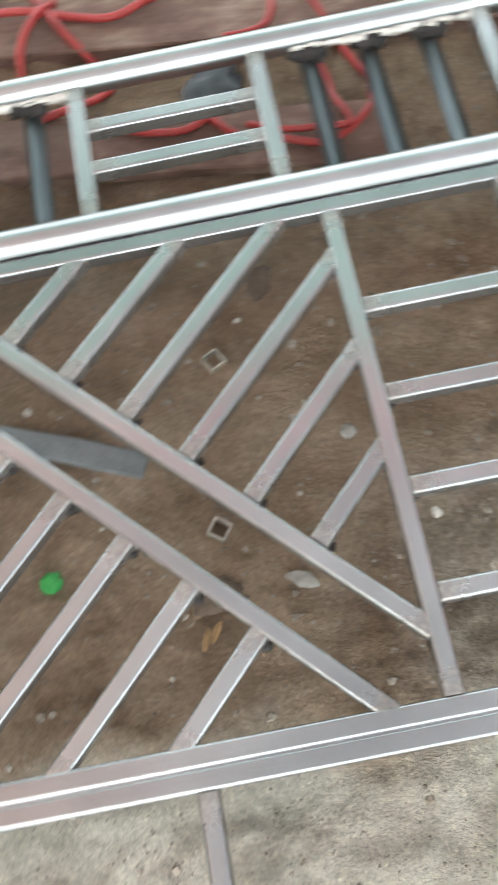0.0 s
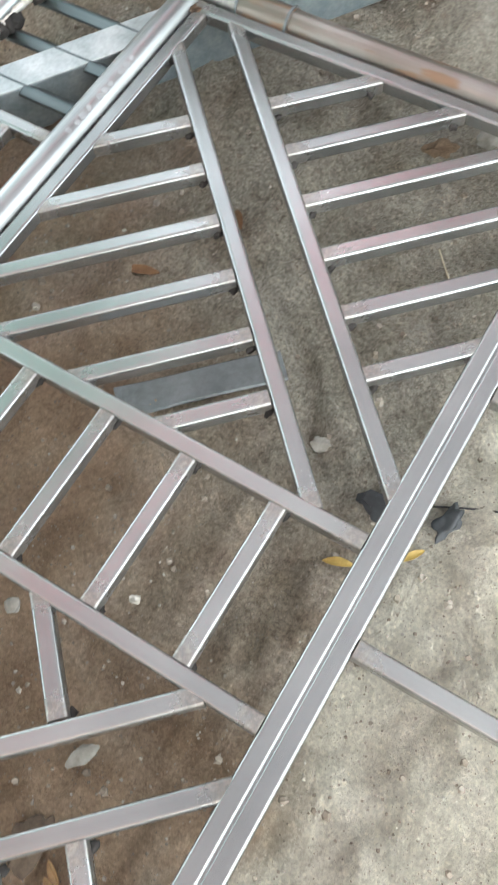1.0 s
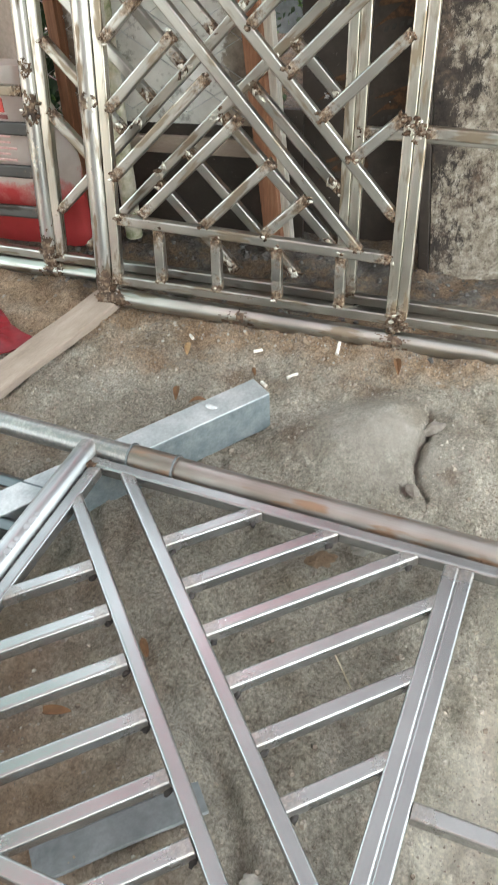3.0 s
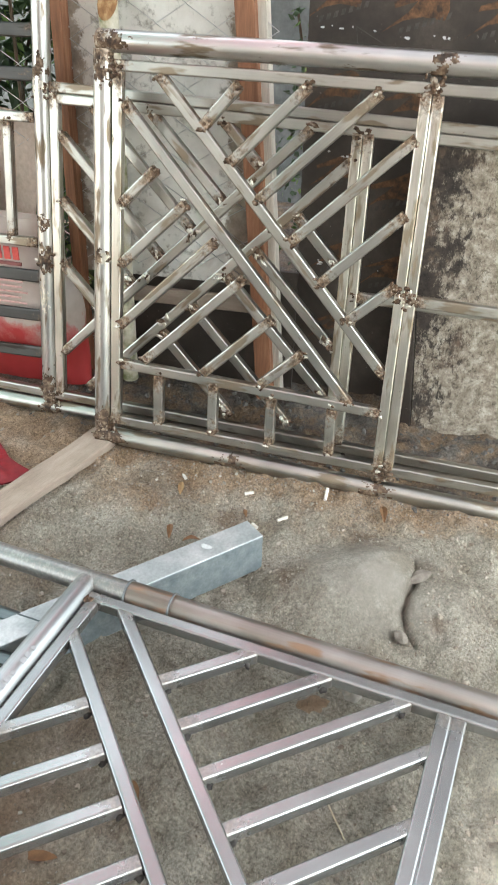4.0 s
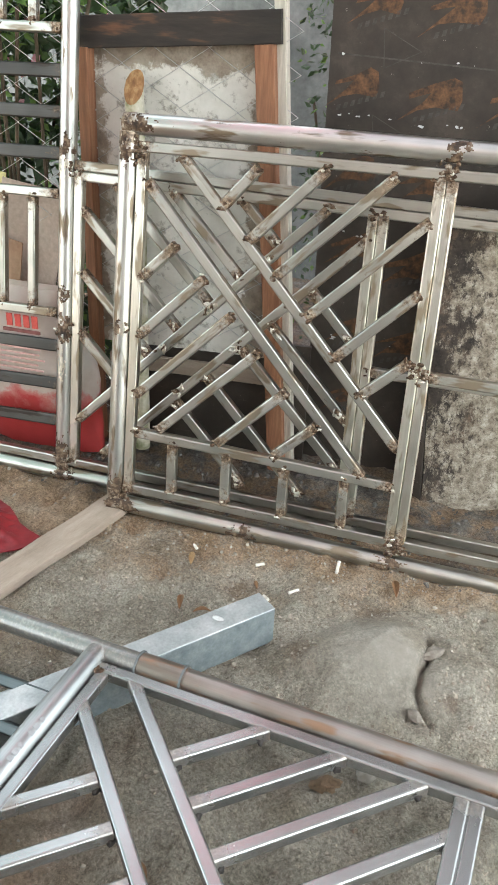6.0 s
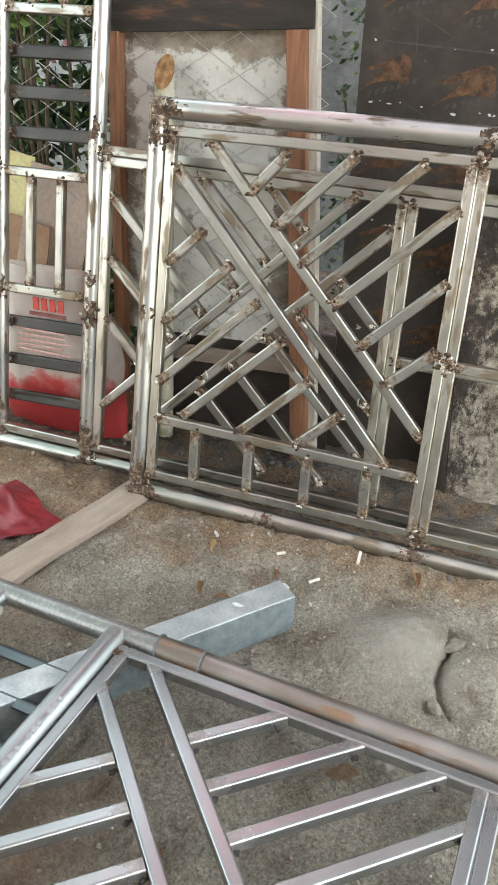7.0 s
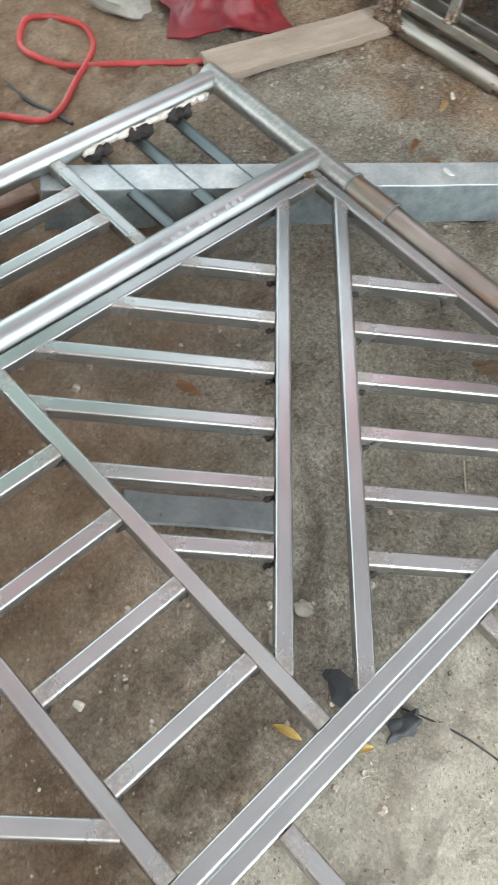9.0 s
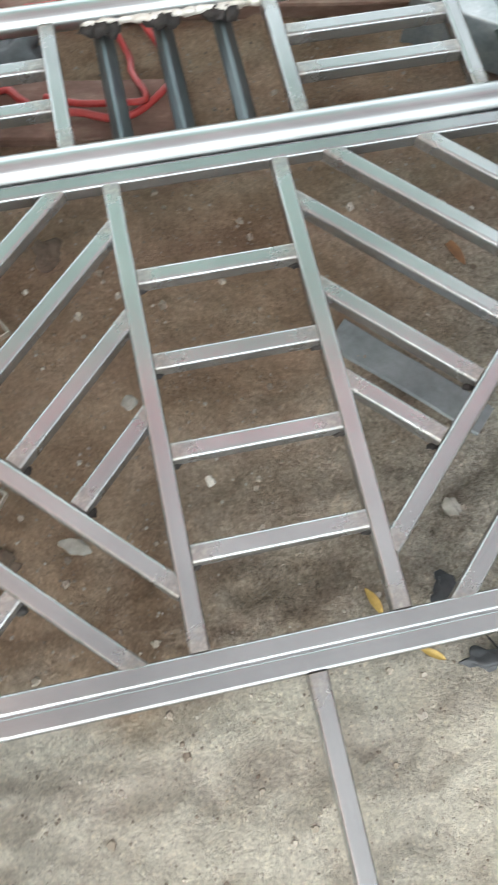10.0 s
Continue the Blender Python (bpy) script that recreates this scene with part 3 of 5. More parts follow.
def ground_height(x, y):
    far = max(abs(x - 0.7) - 2.0, abs(y) - 1.8, 0)
    if far >= 1:
        return 0.0
    v = Vector((x, y, 0))
    dusty = max(bell(x, y, 1.27, -0.14, 0.15, 0.13), bell(x, y, 1.30, -0.36, 0.10, 0.08))
    rough = 1 - 0.85 * dusty
    h = 0.010 * noise.noise(v * 3.1) + rough * (0.014 * noise.noise(v * 8.0) + 0.013 * noise.noise(v * 17.0) + 0.008 * noise.noise(v * 37.0) + 0.003 * noise.noise(v * 83.0))
    h -= rough * 0.012 * max(0.0, noise.noise(v * 13.0 + Vector((4, 2, 1))) - 0.22)
    # smooth trodden heap of fine sand, cracked along its edge
    h += 0.052 * bell(x, y, 1.31, -0.14, 0.115, 0.105) + 0.030 * bell(x, y, 1.19, -0.10, 0.09, 0.09) + 0.034 * bell(x, y, 1.31, -0.335, 0.10, 0.07)
    h += 0.030 * bell(x, y, 1.22, 0.02, 0.10, 0.075) + 0.020 * bell(x, y, 1.395, -0.285, 0.030, 0.026) + 0.016 * bell(x, y, 1.37, -0.41, 0.035, 0.035)
    h -= 0.014 * bell(x, y, 1.305, -0.405, 0.022, 0.030) + 0.010 * bell(x, y, 1.42, -0.345, 0.020, 0.026)
    edge = -0.242 + 0.22 * (x - 1.28) + 0.016 * math.sin((x - 1.17) * 24) + 0.014 * noise.noise(Vector((x * 22, 3, 0))) + 0.004 * noise.noise(Vector((x * 70, 9, 0)))
    along = (0.5 + 0.5 * math.tanh((x - 1.155) / 0.012)) * (0.5 - 0.5 * math.tanh((x - 1.40) / 0.020))
    side = edge - y
    h += along * (-0.016 * math.exp(-max(side, 0) / 0.035) * (side > 0) - 0.026 * math.exp(-(side / 0.0065) ** 2))
    # shoe prints and drag marks
    h -= 0.022 * bell(x, y, 1.205, -0.318, 0.030, 0.018) + 0.016 * bell(x, y, 1.155, -0.238, 0.022, 0.014)
    h -= 0.012 * bell(x, y, 1.48, -0.02, 0.020, 0.045) + 0.013 * bell(x, y, 1.50, -0.14, 0.018, 0.060)
    h -= 0.014 * math.exp(-(((x - y - 0.60 + 0.02 * math.sin(14 * (x + y))) / 0.016) ** 2 + ((x + y - 0.30) / 0.30) ** 4))
    h += 0.009 * math.exp(-(((x - y - 0.64) / 0.018) ** 2 + ((x + y - 0.30) / 0.26) ** 4))
    h -= 0.020 * bell(x, y, 0.225, -0.470, 0.032, 0.045) - 0.012 * bell(x, y, 0.225, -0.415, 0.045, 0.016)
    h -= 0.010 * bell(x, y, 0.66, -0.27, 0.05, 0.02) + 0.010 * bell(x, y, 0.72, -0.20, 0.03, 0.05) + 0.010 * bell(x, y, 0.01, -0.50, 0.06, 0.03)
    return (h - 0.004) * max(0.0, 1 - far)


def ground():
    xs, ys = spread(-0.8, 1.9, 0.006, 400), spread(-0.8, 1.3, 0.006, 400)
    verts = [(x, y, ground_height(x, y)) for y in ys for x in xs]
    w = len(xs)
    faces = [(j * w + i, j * w + i + 1, (j + 1) * w + i + 1, (j + 1) * w + i) for j in range(len(ys) - 1) for i in range(w - 1)]
    me = bpy.data.meshes.new("ground")
    me.from_pydata(verts, [], faces)
    me.materials.append(GROUND)
    for p in me.polygons:
        p.use_smooth = True
    return tagged(new("ground", me), "sandy grey and brown trodden workshop soil", "ground", kind="structure")


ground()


# unseen pink sheet, added so the tubes mirror pink and the daylight softens
def added_pink_roof():
    bm = bmesh.new()
    z = 2.65
    plan = [(-3.0, 1.55), (4.2, 0.64), (4.2, -1.8), (-3.0, -1.8)]
    bm.faces.new([bm.verts.new((x, y, z)) for x, y in plan])
    ob = part("ceiling", bm, PINK_SHEET)
    tagged(ob, "unseen thin translucent pink sheet added overhead to tint the reflections", "ceiling", kind="structure")


added_pink_roof()


# unseen green sheet, added for greenish reflections; the wedge gap leaves a bright strip
def added_green_roof():
    bm = bmesh.new()
    bm.faces.new([bm.verts.new((x, y, 2.75)) for x, y in ((-3.0, 1.57), (-0.5, 1.26), (1.75, 0.99), (1.8, 2.9), (-3.0, 3.6))])
    ob = part("ceiling", bm, GREEN_SHEET)
    tagged(ob, "unseen thin translucent green sheet added overhead to tint the reflections", "ceiling", kind="structure")


added_green_roof()


# unseen wall added behind the camera so upright steel mirrors grey, not sky
def added_back_wall():
    ob = part("added_back_wall", box((-2.6, -0.9, 1.32), (0.15, 5.6, 2.65), None, 0), UNSEEN_WALL, smooth=None)
    tagged(ob, "unseen plain grey wall added behind the camera to dim reflections", "wall", kind="structure")


UNSEEN_WALL = simple("unseen_wall_grey", [(0.3, (0.34, 0.33, 0.305)), (0.7, (0.54, 0.525, 0.495))], 1.5, 0.95, 0, 30, 0.3)
added_back_wall()

# ---- the lying railing panel ----
T = 0.025
TOP = 0.12
ZC = TOP - T / 2


def weld(parent, p, size=(0.007, 0.007, 0.005), mat=WELD, seed=0):
    return part("weld_bead", blob(p, size, seed, sub=2, rough=0.7), mat, parent, smooth=180)


def lying_panel():
    root = thing("railing_panel", "unpainted galvanised steel railing panel lying flat on supports", "railing", pose(0, 0, 0))
    rng = random.Random(3)

    def tube(name, x0, y0, x1, y1, z=ZC, mat=NEW_STEEL, label="", w=T, h=T):
        return part(name, square_tube((x0, y0, z), (x1, y1, z), w, h), mat, root, label, 50)

    # long rails and the end rail
    tube("bottom_rail", -1.45, -0.3705, 0.907, -0.3705)
    tube("bottom_rail", -1.45, -0.3956, 0.907, -0.3956, ZC - 0.0008)
    # added bar that keeps the groove between the two rails from rendering black
    part("rail_seam", square_tube((-1.45, -0.38305, ZC + T / 2 - 0.0052), (0.905, -0.38305, ZC + T / 2 - 0.0052), 0.009, 0.006, r=0.001), NEW_STEEL, root, "narrow filler strip added to lighten the groove", 50)
    tube("upper_rail", -1.45, 0.3115, 0.907, 0.3115)
    part("middle_pipe", round_pipe((-1.45, 0.349, ZC + 0.006), (0.953, 0.349, ZC + 0.006), 0.0242), NEW_PIPE, root)
    part("top_pipe", round_pipe((-1.45, 0.626, ZC + 0.004), (0.962, 0.626, ZC + 0.004), 0.0215), NEW_PIPE, root)
    tube("end_rail", 0.9205, -0.60, 0.9205, 0.328)
    part("end_pipe", round_pipe((0.9605, 0.20, ZC + 0.004), (0.9605, 0.648, ZC + 0.004), 0.0232, hollow=0.88), NEW_PIPE, root)
    part("end_pipe", round_pipe((0.9605, -0.75, ZC + 0.004), (0.9605, 0.20, ZC + 0.004), 0.0238, hollow=0.88), RUSTY_PIPE, root, "heat-tinted brownish steel pipe")
    sleeve = part("coupling_sleeve", round_pipe((0.9605, 0.16, ZC + 0.004), (0.9605, 0.262, ZC + 0.004), 0.0262, hollow=0.93), RUSTY_PIPE, root, "brownish pipe coupling sleeve")
    for y in (0.162, 0.257):
        part("rim", round_pipe((0.9605, y, ZC + 0.004), (0.9605, y + 0.004, ZC + 0.004), 0.0290, hollow=0.88), GREY_STRIP, sleeve, "dark upturned rim")

    # ladder sections between the lattices
    for x in (-0.0125, 0.2325, -0.70, -0.945):
        tube("stile", x, -0.358, x, 0.299)
    for x0, x1 in ((0.0, 0.22), (-0.9325, -0.7125)):
        for y in (0.146, 0.017, -0.110, -0.243):
            tube("rung", x0, y, x1, y, ZC - 0.001)
            for x in (x0 + 0.002, x1 - 0.002):
                # black beads in place of the dark gaps and shadow where rungs meet stiles
                weld(root, (x, y - 0.0125, ZC - 0.008), (0.008, 0.005, 0.005), SLAG_AND_GAP, rng.random() * 9)

    # two lattice cells, the second mirrored about the ladder
    for s in (1, -1):
        fx = (lambda x: x) if s == 1 else (lambda x: 0.22 - x)

        def diag(name, x0, y0, x1, y1, z=ZC):
            tube(name, fx(x0), y0, fx(x1), y1, z)

        diag("diagonal", 0.238, -0.284, 0.829, 0.307, ZC - 0.0006)
        diag("diagonal", 0.302, -0.366, 0.916, 0.248, ZC - 0.0006)
        for i in range(6):
            # rungs on the upper side
            x, y = 0.700 - 0.0710 * i, 0.198 - 0.0710 * i
            k = min(0.299 - y, x - 0.245)
            diag("slanted_rung", x, y, x - k - 0.009, y + k + 0.009, ZC - 0.0012)
            # black bead for the shaded gap at the joint, likewise on the lower side
            weld(root, (fx(x - 0.012), y - 0.006, ZC - 0.009), (0.008, 0.006, 0.005), SLAG_AND_GAP, i)
            # rungs on the lower side
            x, y = 0.789 - 0.0707 * i, 0.1047 - 0.0707 * i
            k = min(0.9075 - x, y + 0.358)
            diag("slanted_rung", x, y, x + k + 0.009, y - k - 0.009, ZC - 0.0012)
            weld(root, (fx(x - 0.004), y - 0.016, ZC - 0.009), (0.008, 0.006, 0.005), SLAG_AND_GAP, i + 7)
            weld(root, (fx(x + k - 0.012), y - k - 0.004, ZC - 0.008), (0.009, 0.007, 0.006), SLAG_AND_GAP, i + 17)

    # upper band: small ladders and slats between the two pipes
    for x0 in (-0.345, 0.284, -0.974):
        for x in (x0, x0 + 0.281):
            tube("band_stile", x, 0.372, x, 0.606, ZC)
        for y in (0.532, 0.455):
            tube("band_rung", x0 + 0.0125, y, x0 + 0.2685, y, ZC - 0.001)
    for x0 in (0.020, 0.655, -0.610):
        for i in range(3):
            x = x0 + 0.095 * i
            part("slat", square_tube((x, 0.358, 0.080), (x, 0.622, 0.080), 0.028, 0.022, (1, 0, 1.1)), SLAT_SHADED, root, "dull blue-grey steel slat, darkened for its shade")
            for k in range(3):
                weld(root, (x - 0.018 + 0.016 * k, 0.603 - 0.003 * k, ZC - 0.006), (0.015, 0.012, 0.012), SLAG_AND_GAP, rng.random() * 9)
            weld(root, (x, 0.374, ZC - 0.014), (0.014, 0.009, 0.008), SLAG_AND_GAP, rng.random() * 9)
            for k in range(5):
                part("zinc_drip", blob((x - 0.016 + 0.019 * k, 0.606 + rng.uniform(-0.003, 0.002), ZC + 0.001), (0.019, rng.uniform(0.005, 0.009), 0.008), rng.random() * 9, rough=0.55), DRIP, root, "pale burnt zinc drip", 180)

    # worn print on the middle pipe as plain bars
    for k, x in enumerate((0.58, 0.60, 0.615, 0.632, 0.66, 0.675, 0.69, 0.72, 0.735, 0.752)):
        m = Matrix.Translation((x, 0.349, ZC + 0.006)) @ Matrix.Rotation(radians(28), 4, "X")
        part("printed_bar", box((0, 0, 0.0242), (0.0075 + 0.002 * (k % 3), 0.0105, 0.0007), m, 0), STEEL_PRINT, root, "faded grey print", None)
    # short posts below the bottom rail
    for x in (-0.695, -0.303, 0.116, 0.492):
        tube("short_post", x, -0.409, x, -0.80, ZC - 0.001)
    # weld seams at the corners
    for p in ((0.945, 0.352), (0.955, 0.325), (0.948, 0.612), (0.95, 0.37), (0.905, 0.318)):
        for k in range(3):
            weld(root, (p[0] + rng.uniform(-0.008, 0.008), p[1] + rng.uniform(-0.008, 0.008), ZC + 0.012), (0.007, 0.007, 0.004), WELD, rng.random() * 9)
    return root


lying_panel()


# ---- the leaning panels ----
LEAN = Matrix(((0.10934, 0.17035, -0.97928, 1.5585), (-0.99400, 0.01874, -0.10772, 0.6660), (0.0, 0.98521, 0.17138, 0.05), (0, 0, 0, 1)))


DULL = ("top_rail", "band_bar", "slanted_rung", "diagonal", "low_rail", "short_post", "bottom_rail", "rung", "band_rail")


def leaning_tools(root, seed):
    rng = random.Random(seed)

    def tube(name, u0, v0, u1, v1, d=0.0, mat=OLD_STEEL, w=T, h=T, ends=True, label=""):
        if name in DULL:
            mat = OLD_RUNG
        ob = part(name, square_tube((u0, v0, d), (u1, v1, d), w, h, r=0.004), mat, root, label, 50)
        if ends:
            for u, v in ((u0, v0), (u1, v1)):
                for k in range(4):
                    weld(ob, (u + rng.uniform(-0.011, 0.011), v + rng.uniform(-0.011, 0.011), d + h / 2 - 0.0005),
                         (rng.uniform(0.003, 0.008), rng.uniform(0.003, 0.006), rng.uniform(0.0012, 0.0032)), WELD, rng.random() * 9)
                if rng.random() < 0.35:
                    part("zinc_flake", blob((u + rng.uniform(-0.012, 0.012), v + rng.uniform(-0.012, 0.012), d + h / 2), (rng.uniform(0.003, 0.008), rng.uniform(0.003, 0.005), 0.0025), rng.random() * 9, rough=0.9), FLAKE, ob, "bright peeled zinc flake", 180)
        return ob

    def pipe(name, u0, v0, u1, v1, r, d=0.0, mat=OLD_PIPE):
        return part(name, round_pipe((u0, v0, d), (u1, v1, d), r), mat, root)

    def seam(u, v, d, n=5, spread_=0.016):
        for k in range(n * 3):
            weld(root, (u + rng.gauss(0, 0.6) * spread_, v + rng.gauss(0, 0.6) * spread_, d - 0.0005),
                 (rng.uniform(0.003, 0.008), rng.uniform(0.003, 0.007), rng.uniform(0.001, 0.0026)), WELD if rng.random() < 0.94 else FLAKE, rng.random() * 9)

    def peel(ob, u, v, d, turn, n=5):
        """Peeled zinc curling off around a burnt joint."""
        for k in range(n):
            a = rng.uniform(-0.02, 0.02)
            bm = blob((0, 0, 0), (rng.uniform(0.005, 0.011), rng.uniform(0.003, 0.006), rng.uniform(0.0015, 0.004)), rng.random() * 9, rough=0.95)
            bm.transform(Matrix.Translation((u + a * math.cos(turn) + rng.uniform(-0.009, 0.009) * math.sin(turn), v + a * math.sin(turn) + rng.uniform(-0.009, 0.009) * math.cos(turn), d + T / 2)) @ Matrix.Rotation(turn + rng.uniform(-0.9, 0.9), 4, "Z"))
            part("zinc_flake", bm, FLAKE if k % 3 else WELD, ob, "bright peeled zinc flake" if k % 3 else "", 180)

    def crust(u, v, r, half, key, mat=RUST, across=False, d=0.0, label="dark brown rust patch", wide=85):
        """A ragged skin of rust or burnt zinc on the front of a pipe, upright or lying across."""
        nu, nv = 26, 26
        bm = bmesh.new()
        grid = {}

        def skin(i, j):
            if (i, j) not in grid:
                a, t = radians(-wide + 2 * wide * i / nu), half * (2 * j / nv - 1)
                p = ((r + 0.0007) * math.sin(a), t, (r + 0.0007) * math.cos(a))
                grid[i, j] = bm.verts.new((u + (p[1] if across else p[0]), v + (p[0] if across else p[1]), d + p[2]))
            return grid[i, j]

        for i in range(nu):
            for j in range(nv):
                a, t = 2 * (i + 0.5) / nu - 1, 2 * (j + 0.5) / nv - 1
                if a * a + t * t + 1.1 * noise.noise(Vector((a * 2.6 + key, t * 2.6, key * 1.7))) + 0.6 * noise.noise(Vector((a * 8, t * 8, key))) < 0.30:
                    bm.faces.new((skin(i, j), skin(i + 1, j), skin(i + 1, j + 1), skin(i, j + 1)))
        part("rust_patch" if mat is RUST else "zinc_patch", bm, mat, root, label, 60)

    return tube, pipe, seam, peel, crust


def front_panel():
    root = thing("railing_panel", "weathered steel railing panel with lattice, leaning upright", "railing", LEAN)
    tube, pipe, seam, peel, crust = leaning_tools(root, 11)
    pipe("left_pipe", 0.0, -0.005, 0.0, 0.925, 0.0235)
    pipe("top_pipe", -0.012, 0.942, 1.25, 0.946, 0.0245)
    pipe("bottom_pipe", -0.01, -0.022, 1.25, -0.055, 0.0235, mat=OLD_RUNG)
    tube("inner_stile", 0.037, 0.02, 0.037, 0.88)
    tube("top_rail", 0.03, 0.893, 1.25, 0.897)
    tube("bottom_rail", 0.03, 0.028, 1.25, 0.008)
    tube("low_rail", 0.05, 0.186, 0.727, 0.163)
    for u, v in ((0.154, 0.17), (0.302, 0.166), (0.455, 0.161), (0.610, 0.156)):
        tube("short_post", u, v, u + 0.004, 0.033, -0.001)
    for k in (-0.0128, 0.0128):
        tube("double_post", 0.7545 + k, 0.02, 0.7425 + k, 0.882, 0.001)
    tube("diagonal", 0.052, 0.815, 0.650, 0.172, -0.001)
    tube("diagonal", 0.136, 0.880, 0.722, 0.262, -0.001)
    for u0, v0, u1, v1 in ((0.245, 0.782, 0.322, 0.872), (0.313, 0.708, 0.478, 0.880), (0.386, 0.634, 0.634, 0.880),
                           (0.470, 0.547, 0.722, 0.795), (0.548, 0.460, 0.722, 0.634), (0.620, 0.378, 0.722, 0.474)):
        tube("slanted_rung", u0, v0, u1, v1, 0.002)
    for u0, v0, u1, v1 in ((0.050, 0.592, 0.133, 0.676), (0.050, 0.446, 0.210, 0.606), (0.050, 0.291, 0.286, 0.525),
                           (0.115, 0.204, 0.362, 0.446), (0.275, 0.196, 0.440, 0.358), (0.425, 0.190, 0.524, 0.284)):
        tube("slanted_rung", u0, v0, u1, v1, 0.002)
    tube("rung", 0.768, 0.447, 1.12, 0.443)
    for u, v in ((0.005, 0.905), (0.02, 0.88), (0.01, -0.01), (0.03, 0.0), (0.755, 0.0), (0.745, 0.905), (0.76, 0.455), (0.74, 0.46)):
        seam(u, v, 0.0145)
    for u, v in ((0.012, 0.90), (0.745, 0.455), (0.745, 0.01), (0.735, 0.90), (0.02, 0.0)):
        seam(u, v, 0.0135, 4, 0.018)
    for u, v, half, key in ((0.0, 0.885, 0.055, 1.3), (0.0, 0.03, 0.045, 2.1), (0.0, 0.46, 0.025, 3.7)):
        crust(u, v, 0.0235, half, key)
    for u, v, half, key in ((0.03, 0.942, 0.05, 4.2), (0.75, 0.9445, 0.045, 5.6)):
        crust(u, v, 0.0245, half, key, across=True)
    for u, v, half, key in ((0.02, -0.0228, 0.06, 7.7), (0.36, -0.0318, 0.05, 8.3), (0.745, -0.0418, 0.06, 9.1)):
        crust(u, v, 0.0235, half, key, across=True)
    crust(0.005, 0.455, 0.0235, 0.022, 3.1, FLAKE, label="bright peeled zinc skin")
    return root


def back_panel():
    m = LEAN @ Matrix.Translation((0, 0, -0.12))
    root = thing("railing_panel", "tall weathered steel railing panel with slatted band, leaning upright", "railing", m)
    tube, pipe, seam, peel, crust = leaning_tools(root, 12)
    pipe("tall_pipe", -0.218, 0.0, -0.218, 1.75, 0.0225)
    pipe("side_pipe", -0.500, 0.0, -0.500, 1.75, 0.0215)
    pipe("bottom_pipe", -0.75, -0.012, 1.25, -0.05, 0.0235, mat=OLD_RUNG)
    tube("inner_stile", -0.183, 0.02, -0.183, 0.82)
    for k in (0.0, 0.0255):
        tube("top_rail", -0.195, 0.806 + k, 1.25, 0.785 + k, -0.001, ends=False)
    tube("bottom_rail", -0.75, 0.028, 1.25, -0.008)
    for k in (-0.0128, 0.0128):
        tube("double_post", 0.6085 + k, 0.02, 0.5925 + k, 0.790, 0.001)
    tube("rung", 0.617, 0.410, 1.15, 0.408)
    low = tube("diagonal", -0.170, 0.150, 0.470, 0.790)
    high = tube("diagonal", -0.092, 0.061, 0.580, 0.733)
    for ob, u, v in ((low, -0.06, 0.26), (low, 0.07, 0.39), (low, 0.20, 0.52), (low, 0.33, 0.65), (high, -0.01, 0.143), (high, 0.13, 0.283), (high, 0.27, 0.423), (high, 0.40, 0.553)):
        peel(ob, u, v, 0.0, 0.785, 6)
    for s in (0.225, 0.393, 0.552, 0.713, 0.866, 1.046):
        u1 = (s - 0.32) / 2 - 0.008
        u0 = max(-0.170, s - 0.793)
        ob = tube("slanted_rung", u0, s - u0, u1, s - u1, -0.002)
        peel(ob, u1 - 0.008, s - u1 + 0.008, -0.002, -0.785, 4)
    for s in (0.36, 0.525, 0.705, 0.848, 1.043):
        u0 = (s - 0.153) / 2 + 0.008
        u1 = min(0.578, s - 0.045)
        ob = tube("slanted_rung", u0, s - u0, u1, s - u1, -0.002)
        peel(ob, u0 + 0.01, s - u0 - 0.01, -0.002, -0.785, 4)
        peel(ob, u1 - 0.012, s - u1 + 0.012, -0.002, -0.785, 6)
    for base in (0.44, 1.145):
        tube("band_rail", -0.480, base, -0.240, base + 0.003)
        tube("band_rail", -0.480, base + 0.313, -0.240, base + 0.316)
        for u in (-0.408, -0.318):
            tube("band_bar", u, base + 0.012, u, base + 0.302, -0.001, w=0.022)
    for v in (0.122, 0.231, 0.341, 0.852, 0.952, 1.050):
        part("slat", square_tube((-0.485, v - 0.002, -0.024), (-0.235, v + 0.004, -0.024), 0.034, 0.012), SLAT_STEEL, root, "dull dark grey steel slat")
        seam(-0.485, v, -0.006, 3, 0.01)
        seam(-0.240, v, -0.008, 2, 0.008)
    for u, v in ((-0.215, 0.81), (-0.215, 0.82), (-0.205, 0.0), (-0.21, 0.40), (-0.50, 0.02), (-0.5, 0.75), (-0.5, 0.44)):
        seam(u, v, 0.018, 5)
    for u, v in ((-0.222, 0.395), (-0.215, 0.83), (-0.222, 0.03)):
        seam(u, v, 0.019, 7, 0.012)
    for u, v, half, key in ((-0.218, 0.405, 0.060, 1.9), (-0.218, 0.50, 0.03, 2.4), (-0.218, 0.87, 0.05, 3.3), (-0.218, 0.05, 0.06, 4.6), (-0.5, 0.44, 0.05, 5.2), (-0.5, 0.76, 0.05, 6.8), (-0.5, 0.09, 0.06, 7.2)):
        crust(u, v, 0.0225 if u > -0.3 else 0.0215, half, key)
    crust(-0.218, 0.825, 0.0232, 0.036, 8.8, FLAKE, label="bright peeled zinc skin")
    crust(-0.218, 0.30, 0.0228, 0.05, 9.4, FLAKE, label="bright peeled zinc skin", wide=50)
    for u, v, half, key in ((-0.21, -0.0222, 0.05, 1.1), (0.25, -0.031, 0.05, 2.8)):
        crust(u, v, 0.0235, half, key, across=True)
    return root


front_panel()
back_panel()


